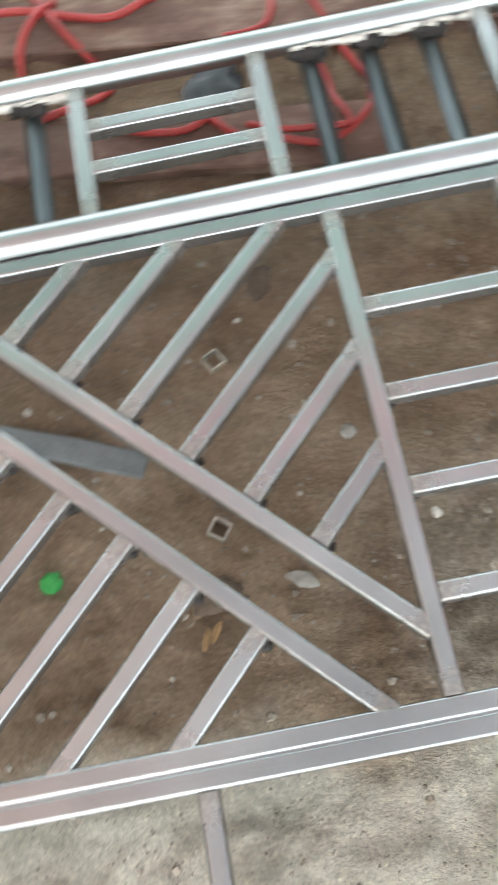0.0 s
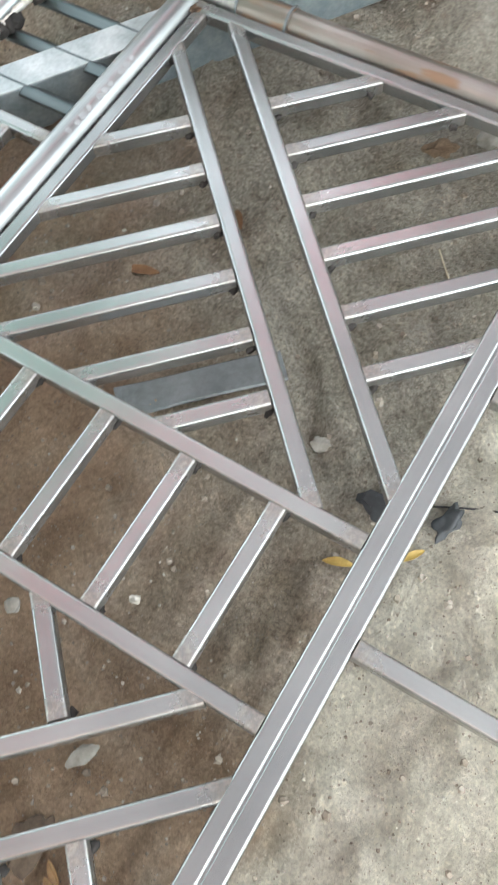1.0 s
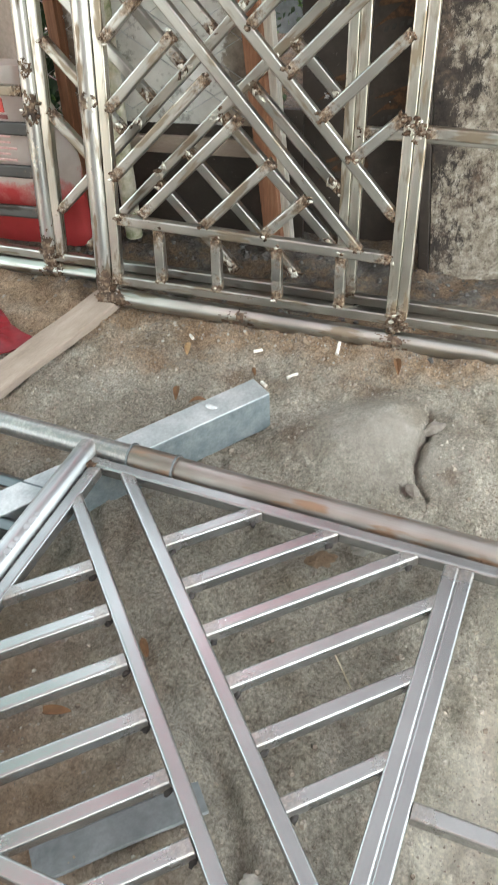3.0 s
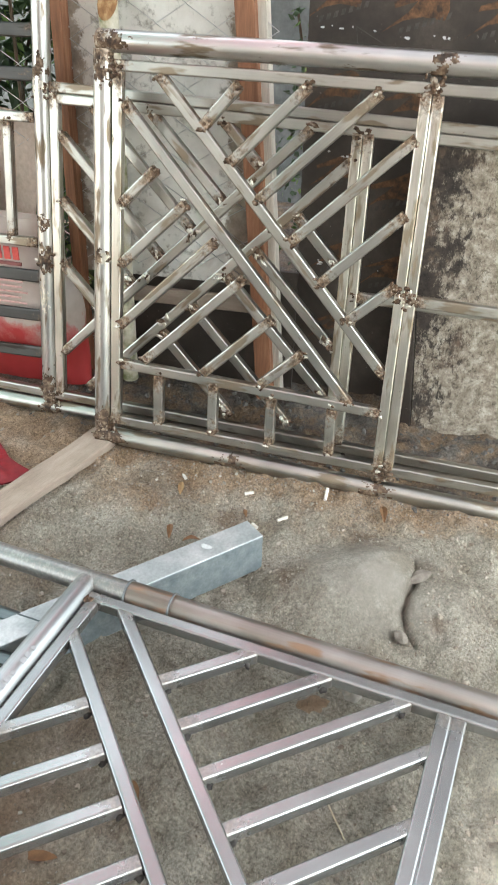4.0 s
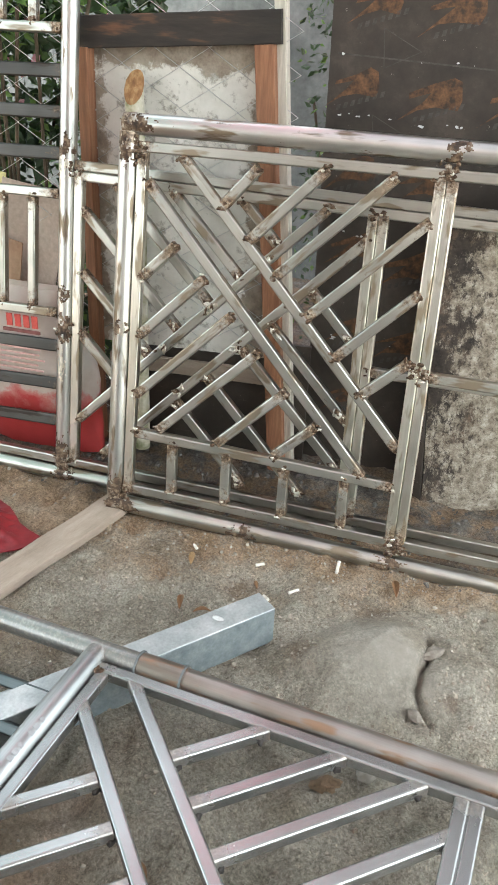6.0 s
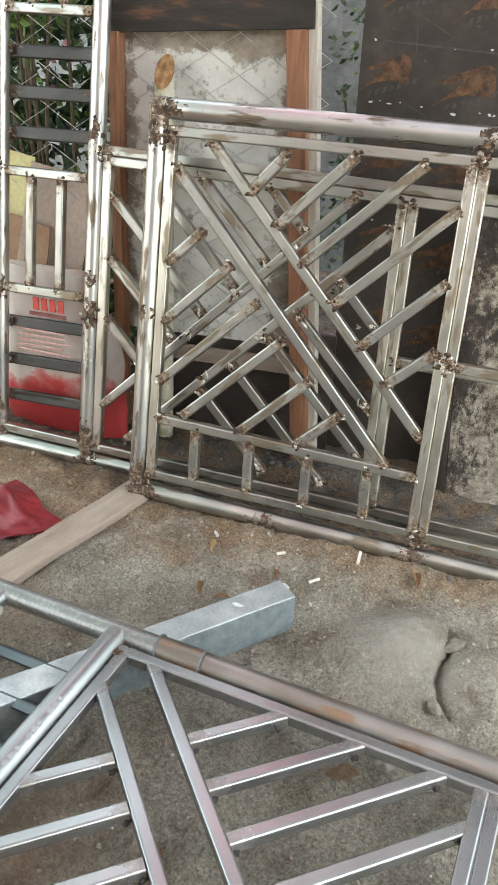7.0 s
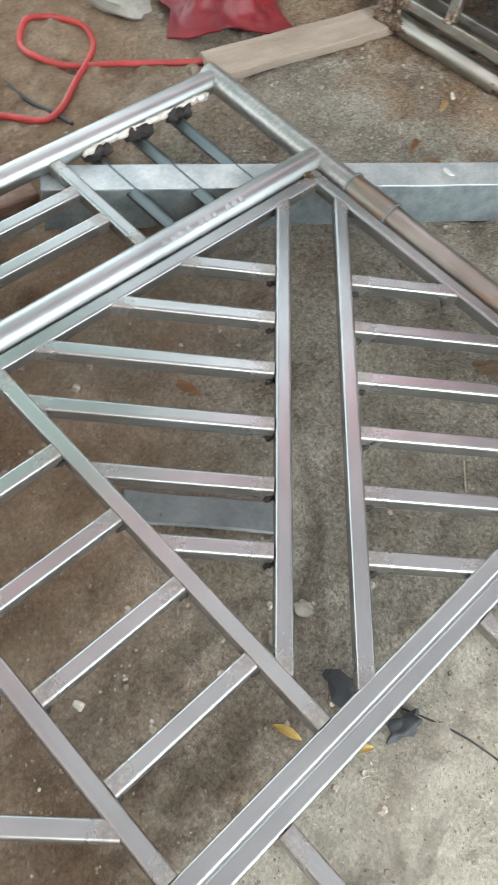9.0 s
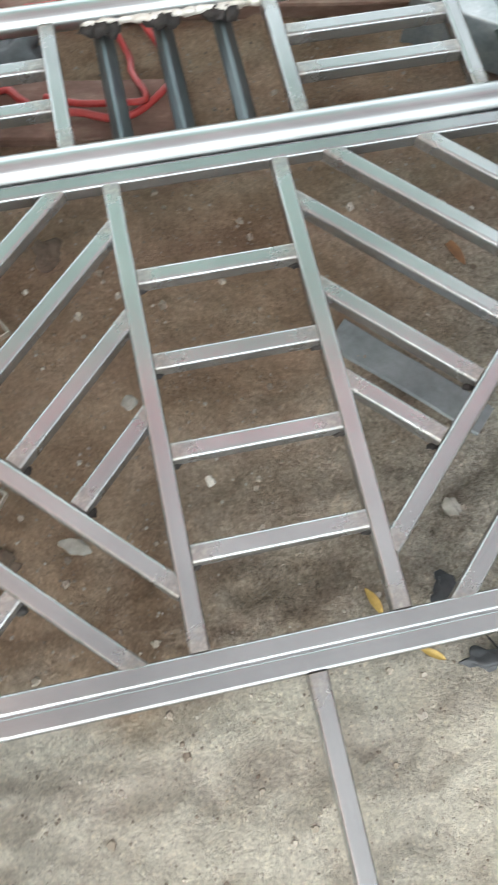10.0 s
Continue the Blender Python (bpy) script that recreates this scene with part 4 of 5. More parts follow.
# ---- steel offcuts and scrap on the ground ----
def channel():
    """A lipped galvanised channel lying on its side under the panel's corner."""
    root = thing("steel_channel", "galvanised steel channel offcut lying under the railing", "steel channel")
    a, b = Vector((0.536, 0.612, 0.0)), Vector((1.266, 0.113, 0.0))
    d = (b - a).normalized()
    n = Vector((-d.y, d.x, 0))
    t = 0.003

    def plate(name, n0, n1, z0, z1, label=""):
        bm = bmesh.new()
        vs = []
        for p in (a, b):
            for nn, z in ((n0, z0), (n1, z0), (n1, z1), (n0, z1)):
                vs.append(bm.verts.new(p + n * nn + Vector((0, 0, z))))
        for f in ((0, 1, 2, 3), (4, 5, 6, 7), (0, 1, 5, 4), (1, 2, 6, 5), (2, 3, 7, 6), (3, 0, 4, 7)):
            bm.faces.new([vs[i] for i in f])
        bmesh.ops.recalc_face_normals(bm, faces=bm.faces)
        bmesh.ops.bevel(bm, geom=bm.edges[:], offset=0.0008, segments=1, affect="EDGES")
        # the upright web takes a darker zinc, its shaded side put into the colour
        return part(name, bm, ZINC_SHADED if name == "web" else ZINC, root, label, None)

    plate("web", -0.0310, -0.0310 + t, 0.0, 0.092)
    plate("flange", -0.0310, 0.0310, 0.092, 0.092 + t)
    plate("flange", -0.0310, 0.0310, 0.0, t)
    plate("lip", 0.0310 - t, 0.0310, 0.077, 0.092)
    plate("lip", 0.0310 - t, 0.0310, t, 0.018)
    p = a.lerp(b, 0.86) + n * 0.004
    part("zinc_smear", blob((p.x, p.y, 0.0955), (0.007, 0.014, 0.0022), 4), PALE_ZINC, root, "pale zinc smear", 180)
    return root


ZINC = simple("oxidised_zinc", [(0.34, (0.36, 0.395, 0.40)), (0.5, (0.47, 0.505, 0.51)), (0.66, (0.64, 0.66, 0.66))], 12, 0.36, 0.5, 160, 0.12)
# bluish zinc with white spatter, darkened for the web's shaded side
ZINC_SHADED = simple("shaded_blue_zinc", [(0.34, (0.20, 0.24, 0.255)), (0.5, (0.26, 0.305, 0.32)), (0.69, (0.34, 0.38, 0.39)), (0.73, (0.60, 0.62, 0.62))], 30, 0.45, 0.35, 160, 0.12)
PALE_ZINC = simple("white_zinc", [(0.3, (0.55, 0.57, 0.57)), (0.7, (0.75, 0.77, 0.77))], 60, 0.6, 0.3, 200, 0.2)
channel()


def ground_at(x, y, up=0.0):
    return ground_height(x, y) + up


def flat_board(name, label, category, p0, p1, width, thick, mat, z=0.0, tilt=0.0):
    """A worn plank lying on the ground from p0 to p1."""
    d = Vector((p1[0] - p0[0], p1[1] - p0[1], 0))
    m = Matrix.Translation((p0[0], p0[1], z)) @ Matrix.Rotation(math.atan2(d.y, d.x), 4, "Z") @ Matrix.Rotation(tilt, 4, "X")
    bm = bmesh.new()
    L = d.length
    k = 14
    rings = []
    for i in range(k + 1):
        x = L * i / k
        e = 0.004 * noise.noise(Vector((x * 9, p0[0] * 5, 1)))
        f = 0.004 * noise.noise(Vector((x * 7, p0[1] * 5, 7)))
        w = width / 2
        rings.append([(x, -w + e, 0), (x, w + f, 0), (x, w + f, thick - 0.003), (x, w + f - 0.003, thick), (x, -w + e + 0.003, thick), (x, -w + e, thick - 0.003)])
    sweep(bm, rings)
    ob = part(name, bm, mat, None, smooth=20)
    ob.matrix_world = m
    return tagged(ob, label, category)


flat_board("wooden_plank", "dusty brown wooden plank lying flat on the sand", "plank", (1.085, 0.764), (1.60, 0.664), 0.088, 0.022, PLANK, -0.002)
RED_BOARD = simple("red_brown_board", [(0.3, (0.11, 0.062, 0.045)), (0.5, (0.20, 0.12, 0.09)), (0.7, (0.33, 0.24, 0.19))], 9, 0.85, 0, 70, 0.4, (1, 2.2, 2.2))
flat_board("timber_board", "dusty red-brown timber board lying behind the railing", "board", (-1.0, 0.940), (0.56, 0.705), 0.128, 0.028, RED_BOARD, 0.0)
flat_board("timber_board", "dark red-brown timber board lying under the railing", "board", (-1.0, 0.70), (0.13, 0.50), 0.120, 0.020, RED_BOARD, 0.0)
flat_board("timber_board", "short red-brown timber offcut", "board", (0.36, 1.00), (0.60, 0.885), 0.10, 0.022, RED_BOARD, 0.0)
flat_board("zinc_strip", "dull grey zinc strip lying under the railing", "metal strip", (0.272, 0.066), (0.450, -0.116), 0.055, 0.004, GREY_STRIP, 0.003)
flat_board("zinc_strip", "dull dark zinc strip lying under the railing", "metal strip", (-0.62, 0.145), (-0.335, 0.022), 0.040, 0.006, GREY_STRIP, 0.003)
flat_board("zinc_strip", "pale zinc offcut lying under the railing", "metal strip", (0.70, 0.63), (0.90, 0.49), 0.030, 0.012, ZINC, 0.0)


def offcut(x, y, turn, w=0.026):
    """A short cut ring of square tube standing on its cut end."""
    bm = bmesh.new()
    o, i, h = w / 2, w / 2 - 0.002, 0.016
    loops = [[bm.verts.new((sx * r, sy * r, z)) for sx, sy in ((1, 1), (-1, 1), (-1, -1), (1, -1))] for r, z in ((o, 0), (o, h), (i, h), (i, 0))]
    for p, q in zip(loops, loops[1:] + loops[:1]):
        for k in range(4):
            bm.faces.new((p[k], p[(k + 1) % 4], q[(k + 1) % 4], q[k]))
    ob = part("tube_offcut", bm, FLAKE, None, smooth=None)
    ob.matrix_world = pose(x, y, ground_at(x, y), 6, 4, turn)
    tagged(ob, "short square steel tube offcut on the soil", "offcut", group="tube offcuts")


offcut(-0.215, 0.161, 30)
offcut(-0.249, -0.088, 55)


def crumpled_sheet():
    """A crumpled red plastic sheet on the sand."""
    bm = bmesh.new()
    n = 44
    grid = []
    for j in range(n + 1):
        row = []
        for i in range(n + 1):
            u, v = i / n * 2 - 1, j / n * 2 - 1
            edge = 1 + 0.25 * noise.noise(Vector((math.atan2(v, u) * 1.6, 3.0, 0)))
            x, y = u * 0.140 * edge, v * 0.128 * edge
            rr = min(1.0, math.hypot(u, v))
            q = Vector((u * 2.1, v * 2.4, 5.0))
            h = 0.075 * (1 - rr ** 2) * (0.75 + 0.9 * noise.noise(q)) + 0.028 * abs(noise.noise(q * 1.7 + Vector((3, 1, 0)))) + 0.010 * noise.noise(q * 5)
            h += 0.055 * math.exp(-((u + 0.42) / 0.10) ** 2 - ((v + 0.1) / 0.35) ** 2)
            row.append(bm.verts.new((x, y, max(0.004, h * min(1.0, 1.9 * (1.06 - rr)) + 0.004))))
        grid.append(row)
    for j in range(n):
        for i in range(n):
            bm.faces.new((grid[j][i], grid[j][i + 1], grid[j + 1][i + 1], grid[j + 1][i]))
    geo = bmesh.ops.extrude_face_region(bm, geom=bm.faces[:])
    for v in geo["geom"]:
        if isinstance(v, bmesh.types.BMVert):
            v.co.z -= 0.004
    ob = part("plastic_sheet", bm, RED_CLOTH, None, smooth=60)
    ob.matrix_world = pose(1.270, 0.940, 0.012, 0, 0, -28)
    tagged(ob, "crumpled dark red plastic sheet on the sand", "plastic sheet")


crumpled_sheet()


STRAW = simple("pale_straw", [(0.3, (0.40, 0.34, 0.24)), (0.7, (0.55, 0.48, 0.36))], 60, 0.8, 0, 160, 0.2)


def cable(name, label, pts, r, mat):
    ob = part(name, tube_along([(x, y, ground_at(x, y, r + z)) for x, y, z in pts], r), mat, None, smooth=60)
    tagged(ob, label, "cable")


cable("power_cable", "bright red rubber cable looping over the ground",
      [(0.42, 1.02, 0.0), (0.56, 0.945, 0.0), (0.637, 0.887, 0.0), (0.664, 0.852, 0.0), (0.696, 0.823, 0.0), (0.747, 0.835, 0.0), (0.825, 0.890, 0.0), (0.891, 0.937, 0.0), (0.938, 0.978, 0.0), (0.954, 1.027, 0.0),
       (0.929, 1.074, 0.0), (0.893, 1.096, 0.0), (0.847, 1.094, 0.0), (0.807, 1.06, 0.0), (0.803, 1.005, 0.0), (0.851, 0.952, 0.008), (0.924, 0.893, 0.004), (1.023, 0.825, 0.0), (1.105, 0.789, 0.0)], 0.0070, RED_CABLE)
cable("power_cable", "bright red rubber cable lying on the timber boards",
      [(-0.90, 0.93, 0.03), (-0.62, 0.91, 0.03), (-0.469, 0.882, 0.03), (-0.41, 0.872, 0.03), (-0.343, 0.845, 0.03), (-0.275, 0.827, 0.032), (-0.211, 0.852, 0.03), (-0.16, 0.92, 0.0), (-0.12, 1.02, 0.0)], 0.0070, RED_CABLE)
cable("power_cable", "bright red rubber cable crossing the timber boards",
      [(-0.36, 1.00, 0.0), (-0.377, 0.897, 0.036), (-0.402, 0.85, 0.044), (-0.437, 0.782, 0.03), (-0.445, 0.70, 0.0), (-0.431, 0.657, 0.022), (-0.383, 0.656, 0.022), (-0.32, 0.70, 0.0), (-0.305, 0.742, 0.0), (-0.366, 0.815, 0.032), (-0.40, 0.90, 0.03), (-0.47, 1.02, 0.0)], 0.0070, RED_CABLE)
cable("power_cable", "bright red rubber cable looping behind the railing",
      [(-0.30, 0.60, 0.022), (-0.234, 0.572, 0.022), (-0.188, 0.568, 0.022), (-0.149, 0.582, 0.022), (-0.126, 0.551, 0.022), (-0.094, 0.525, 0.022), (-0.043, 0.507, 0.022), (0.009, 0.494, 0.022), (0.047, 0.501, 0.022), (0.09, 0.53, 0.010), (0.118, 0.57, 0.004), (0.124, 0.616, 0.0), (0.11, 0.656, 0.0), (0.091, 0.699, 0.012), (0.06, 0.80, 0.03), (0.03, 0.95, 0.0)], 0.0062, RED_CABLE)
cable("power_cable", "bright red rubber cable beside the looped one",
      [(-0.098, 0.737, 0.03), (-0.055, 0.738, 0.03), (-0.023, 0.755, 0.03), (-0.005, 0.796, 0.03), (0.01, 0.88, 0.0), (0.12, 0.99, 0.0), (0.42, 1.02, 0.0)], 0.0062, RED_CABLE)
cable("power_cable", "bright red rubber cable lying over the low board",
      [(-0.09, 0.56, 0.022), (-0.038, 0.531, 0.030), (0.023, 0.519, 0.030), (0.069, 0.519, 0.022), (0.056, 0.586, 0.012), (0.057, 0.633, 0.0), (0.03, 0.70, 0.026)], 0.0055, RED_CABLE)
cable("welding_cable", "thin black rubber cable across the ground", [(0.70, 1.25, 0.0), (0.707, 1.142, 0.0), (0.709, 1.009, 0.0), (0.715, 0.902, 0.0), (0.727, 0.840, 0.0), (0.73, 0.78, 0.0)], 0.0042, BLACK_CABLE)
cable("welding_cable", "black rubber cable beside the boards", [(-0.25, 1.05, 0.0), (-0.12, 0.92, 0.03), (0.02, 0.87, 0.03), (0.16, 0.80, 0.03), (0.22, 0.70, 0.0)], 0.007, BLACK_CABLE)
cable("steel_wire", "thin dark wire lying on the sand", [(0.34, -0.36, 0.0), (0.37, -0.42, 0.0), (0.40, -0.50, 0.0), (0.42, -0.60, 0.0)], 0.0014, BLACK_CABLE)

straw = part("straw", tube_along([(x, y, ground_at(x, y, 0.0022)) for x, y in ((0.751, -0.223), (0.735, -0.239), (0.717, -0.251), (0.700, -0.266))], 0.0017, 6), STRAW, None, smooth=60)
tagged(straw, "thin pale dry straw lying on the sand", "straw")


SOIL = simple('dark_soil', [(0.3, (0.08, 0.057, 0.041)), (0.7, (0.17, 0.125, 0.09))], 40, 0.95, 0, 160, 0.8)


def lump(name, label, category, x, y, size, mat, seed, sub=3, rough=0.45, sink=0.35):
    ob = part(name, blob((0, 0, 0), size, seed, sub=sub, rough=rough), mat, None, smooth=50)
    ob.matrix_world = pose(x, y, ground_at(x, y, size[2] * (1 - sink)), 0, 0, seed * 37 % 180)
    tagged(ob, label, category)


lump("stone", "pale grey stone on the sand", "stone", 1.055, 1.035, (0.075, 0.040, 0.028), STONE, 3)
lump("stone", "large grey stone near the boards", "stone", 0.44, 1.22, (0.10, 0.07, 0.05), STONE, 5)
lump("stone", "small pale stone under the railing", "stone", 0.3045, -0.232, (0.014, 0.012, 0.008), STONE, 7)
lump("stone", "small pale stone under the railing", "stone", -0.150, -0.176, (0.019, 0.011, 0.006), STONE, 9)
lump("stone", "small pale stone under the railing", "stone", -0.045, 0.02, (0.012, 0.010, 0.006), STONE, 11)
lump("stone", "small white stone under the railing", "stone", 0.046, -0.12, (0.008, 0.006, 0.005), BUTT, 13)
lump("stone", "small white stone under the railing", "stone", 0.2145, -0.214, (0.006, 0.005, 0.004), BUTT, 15)
lump("plastic_scrap", "black plastic scrap under the bottom rail", "scrap", 0.326, -0.345, (0.032, 0.024, 0.012), DARK_SCRAP, 17, rough=0.8)
lump("plastic_scrap", "black plastic scrap beside the bottom rail", "scrap", 0.345, -0.432, (0.028, 0.014, 0.008), DARK_SCRAP, 19, rough=0.8)
lump("plastic_scrap", "black burnt scrap behind the boards", "scrap", -0.135, 0.655, (0.07, 0.04, 0.016), DARK_SCRAP, 21, rough=0.8)
lump("plastic_scrap", "black burnt scrap beside the boards", "scrap", 0.50, 1.03, (0.11, 0.035, 0.02), DARK_SCRAP, 23, rough=0.8)
lump("plastic_scrap", "crumpled green plastic scrap on the soil", "scrap", -0.487, -0.116, (0.014, 0.014, 0.008), GREEN_PLASTIC, 25, rough=0.7)
lump("stone", "flat grey stone between the diagonals", "stone", 0.370, -0.225, (0.017, 0.013, 0.008), STONE, 27, rough=0.6)
lump("stone", "flat wedge of grey stone beside the lower rung", "stone", 0.980, -0.201, (0.026, 0.017, 0.013), STONE, 33, rough=0.6)
# this first dark lump stands in for a dark hole in the soil
lump("clod", "dark soil-coloured lump under the railing", "clod", -0.262, -0.175, (0.035, 0.022, 0.012), SOIL, 29, rough=0.9)
lump("clod", "dark soil-coloured lump under the railing", "clod", -0.13, 0.285, (0.026, 0.020, 0.006), SOIL, 31, rough=0.8)


def leaf(x, y, size, turn, mat, label, curl=0.5):
    """One curled fallen leaf."""
    bm = bmesh.new()
    n = 8
    rows = []
    for i in range(n + 1):
        s = i / n
        w = 0.15 * math.sin(math.pi * min(1, s * 0.96 + 0.02)) ** 0.8
        z = 0.18 * curl * math.sin(s * 3.0)
        rows.append([bm.verts.new((size * (s - 0.5), size * w * k, size * (z + abs(k) * w * curl))) for k in (-1, -0.5, 0, 0.5, 1)])
    for a, b in zip(rows, rows[1:]):
        for k in range(4):
            bm.faces.new((a[k], a[k + 1], b[k + 1], b[k]))
    geo = bmesh.ops.extrude_face_region(bm, geom=bm.faces[:])
    for v in geo["geom"]:
        if isinstance(v, bmesh.types.BMVert):
            v.co.z += 0.0008
    ob = part("fallen_leaf", bm, mat, None, smooth=60)
    ob.matrix_world = pose(x, y, ground_at(x, y, 0.002), 0, 0, turn)
    tagged(ob, label, "leaf", group="fallen leaves")


leaf(0.226, -0.330, 0.043, -70, LEAF_YELLOW, "curled yellow leaf under the bottom rail")
leaf(0.284, -0.412, 0.036, -35, LEAF_YELLOW, "curled yellow leaf beside the bottom rail")
leaf(1.452, 0.385, 0.052, 20, LEAF_TAN, "curled brown leaf on the sand")
leaf(1.540, -0.118, 0.060, 20, LEAF_DRY, "brown leaf leaning at the bottom pipe", 0.9)
leaf(0.494, 0.175, 0.060, 110, LEAF_DRY, "flat brown leaf pressed into the soil", 0.2)
leaf(1.285, 0.334, 0.050, 20, LEAF_DRY, "curled brown leaf beside the channel", 0.8)
leaf(1.262, 0.268, 0.042, 120, LEAF_DRY, "curled brown leaf beside the channel", 0.8)
leaf(0.649, 0.086, 0.045, 40, LEAF_DRY, "curled brown leaf under the railing", 0.7)
leaf(-0.275, -0.222, 0.034, 60, LEAF_TAN, "curled tan leaf under the railing", 0.8)
leaf(-0.290, -0.230, 0.034, 70, LEAF_TAN, "curled tan leaf under the railing", 0.8)
leaf(1.43, 0.20, 0.032, 30, LEAF_DRY, "small brown leaf on the sand")


def butt(x, y, turn, tilt=0, length=0.034):
    ob = part("cigarette_end", round_pipe((0, 0, 0), (length, 0, 0), 0.0042, 12), BUTT, None, smooth=60)
    ob.matrix_world = pose(x, y, ground_at(x, y, 0.004), 0, -tilt, turn)
    tagged(ob, "white cigarette end on the sand", "cigarette end", group="cigarette ends")


butt(1.500, 0.394, 48)
butt(1.545, 0.031, 8, 12, 0.038)
butt(1.425, 0.114, -40, 0, 0.028)
butt(1.387, 0.152, 60, 0, 0.018)
butt(1.49, 0.225, -50, 0, 0.022)


def strainer():
    """A round blue plastic strainer with a white rim, lying face up."""
    root = thing("plastic_strainer", "round blue plastic strainer with a white rim", "strainer", pose(0.345, 1.015, 0.0245, 0, 0, 20))
    ang = np.linspace(0, 2 * math.pi, 33)[:-1]
    bm = bmesh.new()
    sweep(bm, [[(r * math.cos(a), r * math.sin(a), z) for a in ang] for r, z in ((0.052, 0.002), (0.058, 0.004), (0.061, 0.020), (0.057, 0.034), (0.052, 0.036), (0.049, 0.030))])
    part("rim", bm, BUTT, root, "white plastic rim", 50)
    bm = bmesh.new()
    for k in range(-7, 8):
        h = math.sqrt(max(0.0, 0.049 ** 2 - (k * 0.0068) ** 2))
        if h > 0.005:
            for p, q in (((k * 0.0068, -h, 0.031), (k * 0.0068, h, 0.031)), ((-h, k * 0.0068, 0.0325), (h, k * 0.0068, 0.0325))):
                tmp = round_pipe(p, q, 0.0019, 6)
                me = bpy.data.meshes.new("strand")
                tmp.to_mesh(me)
                tmp.free()
                bm.from_mesh(me)
                bpy.data.meshes.remove(me)
    part("grating", bm, BLUE_PLASTIC, root, "blue plastic grating", 60)


BLUE_PLASTIC = simple("blue_plastic", [(0.3, (0.03, 0.12, 0.42)), (0.7, (0.06, 0.22, 0.60))], 20, 0.4, 0, 100, 0.1)
strainer()


def scatter(name, label, count, area, lo, hi, mat, seed):
    """Countless small grains and stones in one mesh."""
    rng = random.Random(seed)
    verts, faces = [], []
    for _ in range(count):
        x, y = rng.uniform(area[0], area[1]), rng.uniform(area[2], area[3])
        r = lo + (hi - lo) * rng.random() ** 6
        if bell(x, y, 1.27, -0.14, 0.15, 0.13) > 0.35:
            continue
        z = ground_at(x, y)
        o = len(verts)
        a0 = rng.random() * 6.3
        for k in range(5):
            q = a0 + k * 1.257
            s = r * rng.uniform(0.7, 1.2)
            verts.append((x + s * math.cos(q), y + s * math.sin(q), z - 0.2 * r))
        for k in range(5):
            q = a0 + k * 1.257 + 0.3
            s = r * rng.uniform(0.4, 0.7)
            verts.append((x + s * math.cos(q), y + s * math.sin(q), z + r * rng.uniform(0.4, 0.75)))
        for k in range(5):
            faces.append((o + k, o + (k + 1) % 5, o + 5 + (k + 1) % 5, o + 5 + k))
        faces.append(tuple(o + 5 + k for k in range(5)))
    me = bpy.data.meshes.new(name)
    me.from_pydata(verts, [], faces)
    me.materials.append(mat)
    tagged(new(name, me), label, "gravel", kind="stuff")


def pebble_material():
    m, n, b = material("mixed_pebbles", 0.9)
    g = n.nodes.new("ShaderNodeNewGeometry")
    c = ramp(n, g.outputs["Random Per Island"], [(0.0, (0.19, 0.152, 0.116)), (0.5, (0.30, 0.256, 0.205)), (0.9, (0.38, 0.34, 0.285)), (1.0, (0.50, 0.465, 0.40))])
    n.links.new(c, b.inputs["Base Color"])
    return m


PEBBLES = pebble_material()
CRUST = simple('damp_sand_crust', [(0.3, (0.15, 0.128, 0.105)), (0.7, (0.28, 0.25, 0.212))], 30, 0.95, 0, 200, 0.7)
RUBBLE = simple('mortar_rubble', [(0.3, (0.085, 0.078, 0.07)), (0.7, (0.19, 0.178, 0.163))], 20, 0.95, 0, 120, 0.5)
scatter("gravel", "small mixed stones and crumbs on the soil", 4200, (-0.8, 1.75, -0.75, 1.2), 0.0012, 0.009, PEBBLES, 4)
scatter("sand_grains", "coarse sand grains on the ground", 34000, (-0.55, 1.65, -0.70, 0.75), 0.0007, 0.0034, PEBBLES, 5)

scatter("sand_crumbs", "coarse crumbs of sand and mortar before the panels", 9000, (1.0, 1.64, -0.45, 0.72), 0.0009, 0.0048, PEBBLES, 6)
lump("sand_clod", "broken crust of damp sand at the crack", "clod", 1.352, -0.250, (0.034, 0.013, 0.010), CRUST, 33, rough=0.5)
lump("sand_clod", "small broken crust of damp sand at the shoe print", "clod", 1.158, -0.250, (0.018, 0.012, 0.008), CRUST, 35, rough=0.5)
lump("sand_clod", "grey sand clod under the railing", "clod", 0.93, -0.135, (0.024, 0.016, 0.014), GROUND, 37, rough=0.9)

# ---- the fence, boards and plants behind ----
YARD = Matrix(((0.1093, 0.994, 0, 1.5585 + 0.38 * 0.994), (-0.994, 0.1093, 0, 0.666 + 0.38 * 0.1093), (0, 0, 1, 0), (0, 0, 0, 1)))


def yard(ob, label="", category="", group="", kind=""):
    ob.matrix_world = YARD @ ob.matrix_world
    return tagged(ob, label, category, group, kind)


def beam(name, p0, p1, w, h, mat, label, category="post", group="", up=(0, 1, 0)):
    return yard(part(name, square_tube(p0, p1, w, h, up, 0.003), mat, None, smooth=50), label, category, group)


CHARRED = simple("charred_timber", [(0.36, (0.016, 0.013, 0.011)), (0.56, (0.034, 0.026, 0.021)), (0.68, (0.13, 0.058, 0.03))], 11, 0.7, 0, 70, 0.5, (0.5, 1, 3))
beam("timber_post", (-0.222, 0.0, -0.02), (-0.213, 0.0, 1.118), 0.030, 0.045, WOOD, "red-brown timber post behind the railings")
beam("timber_post", (0.358, 0.0, -0.02), (0.262, 0.0, 1.150), 0.048, 0.045, WOOD, "red-brown timber post carrying the board")
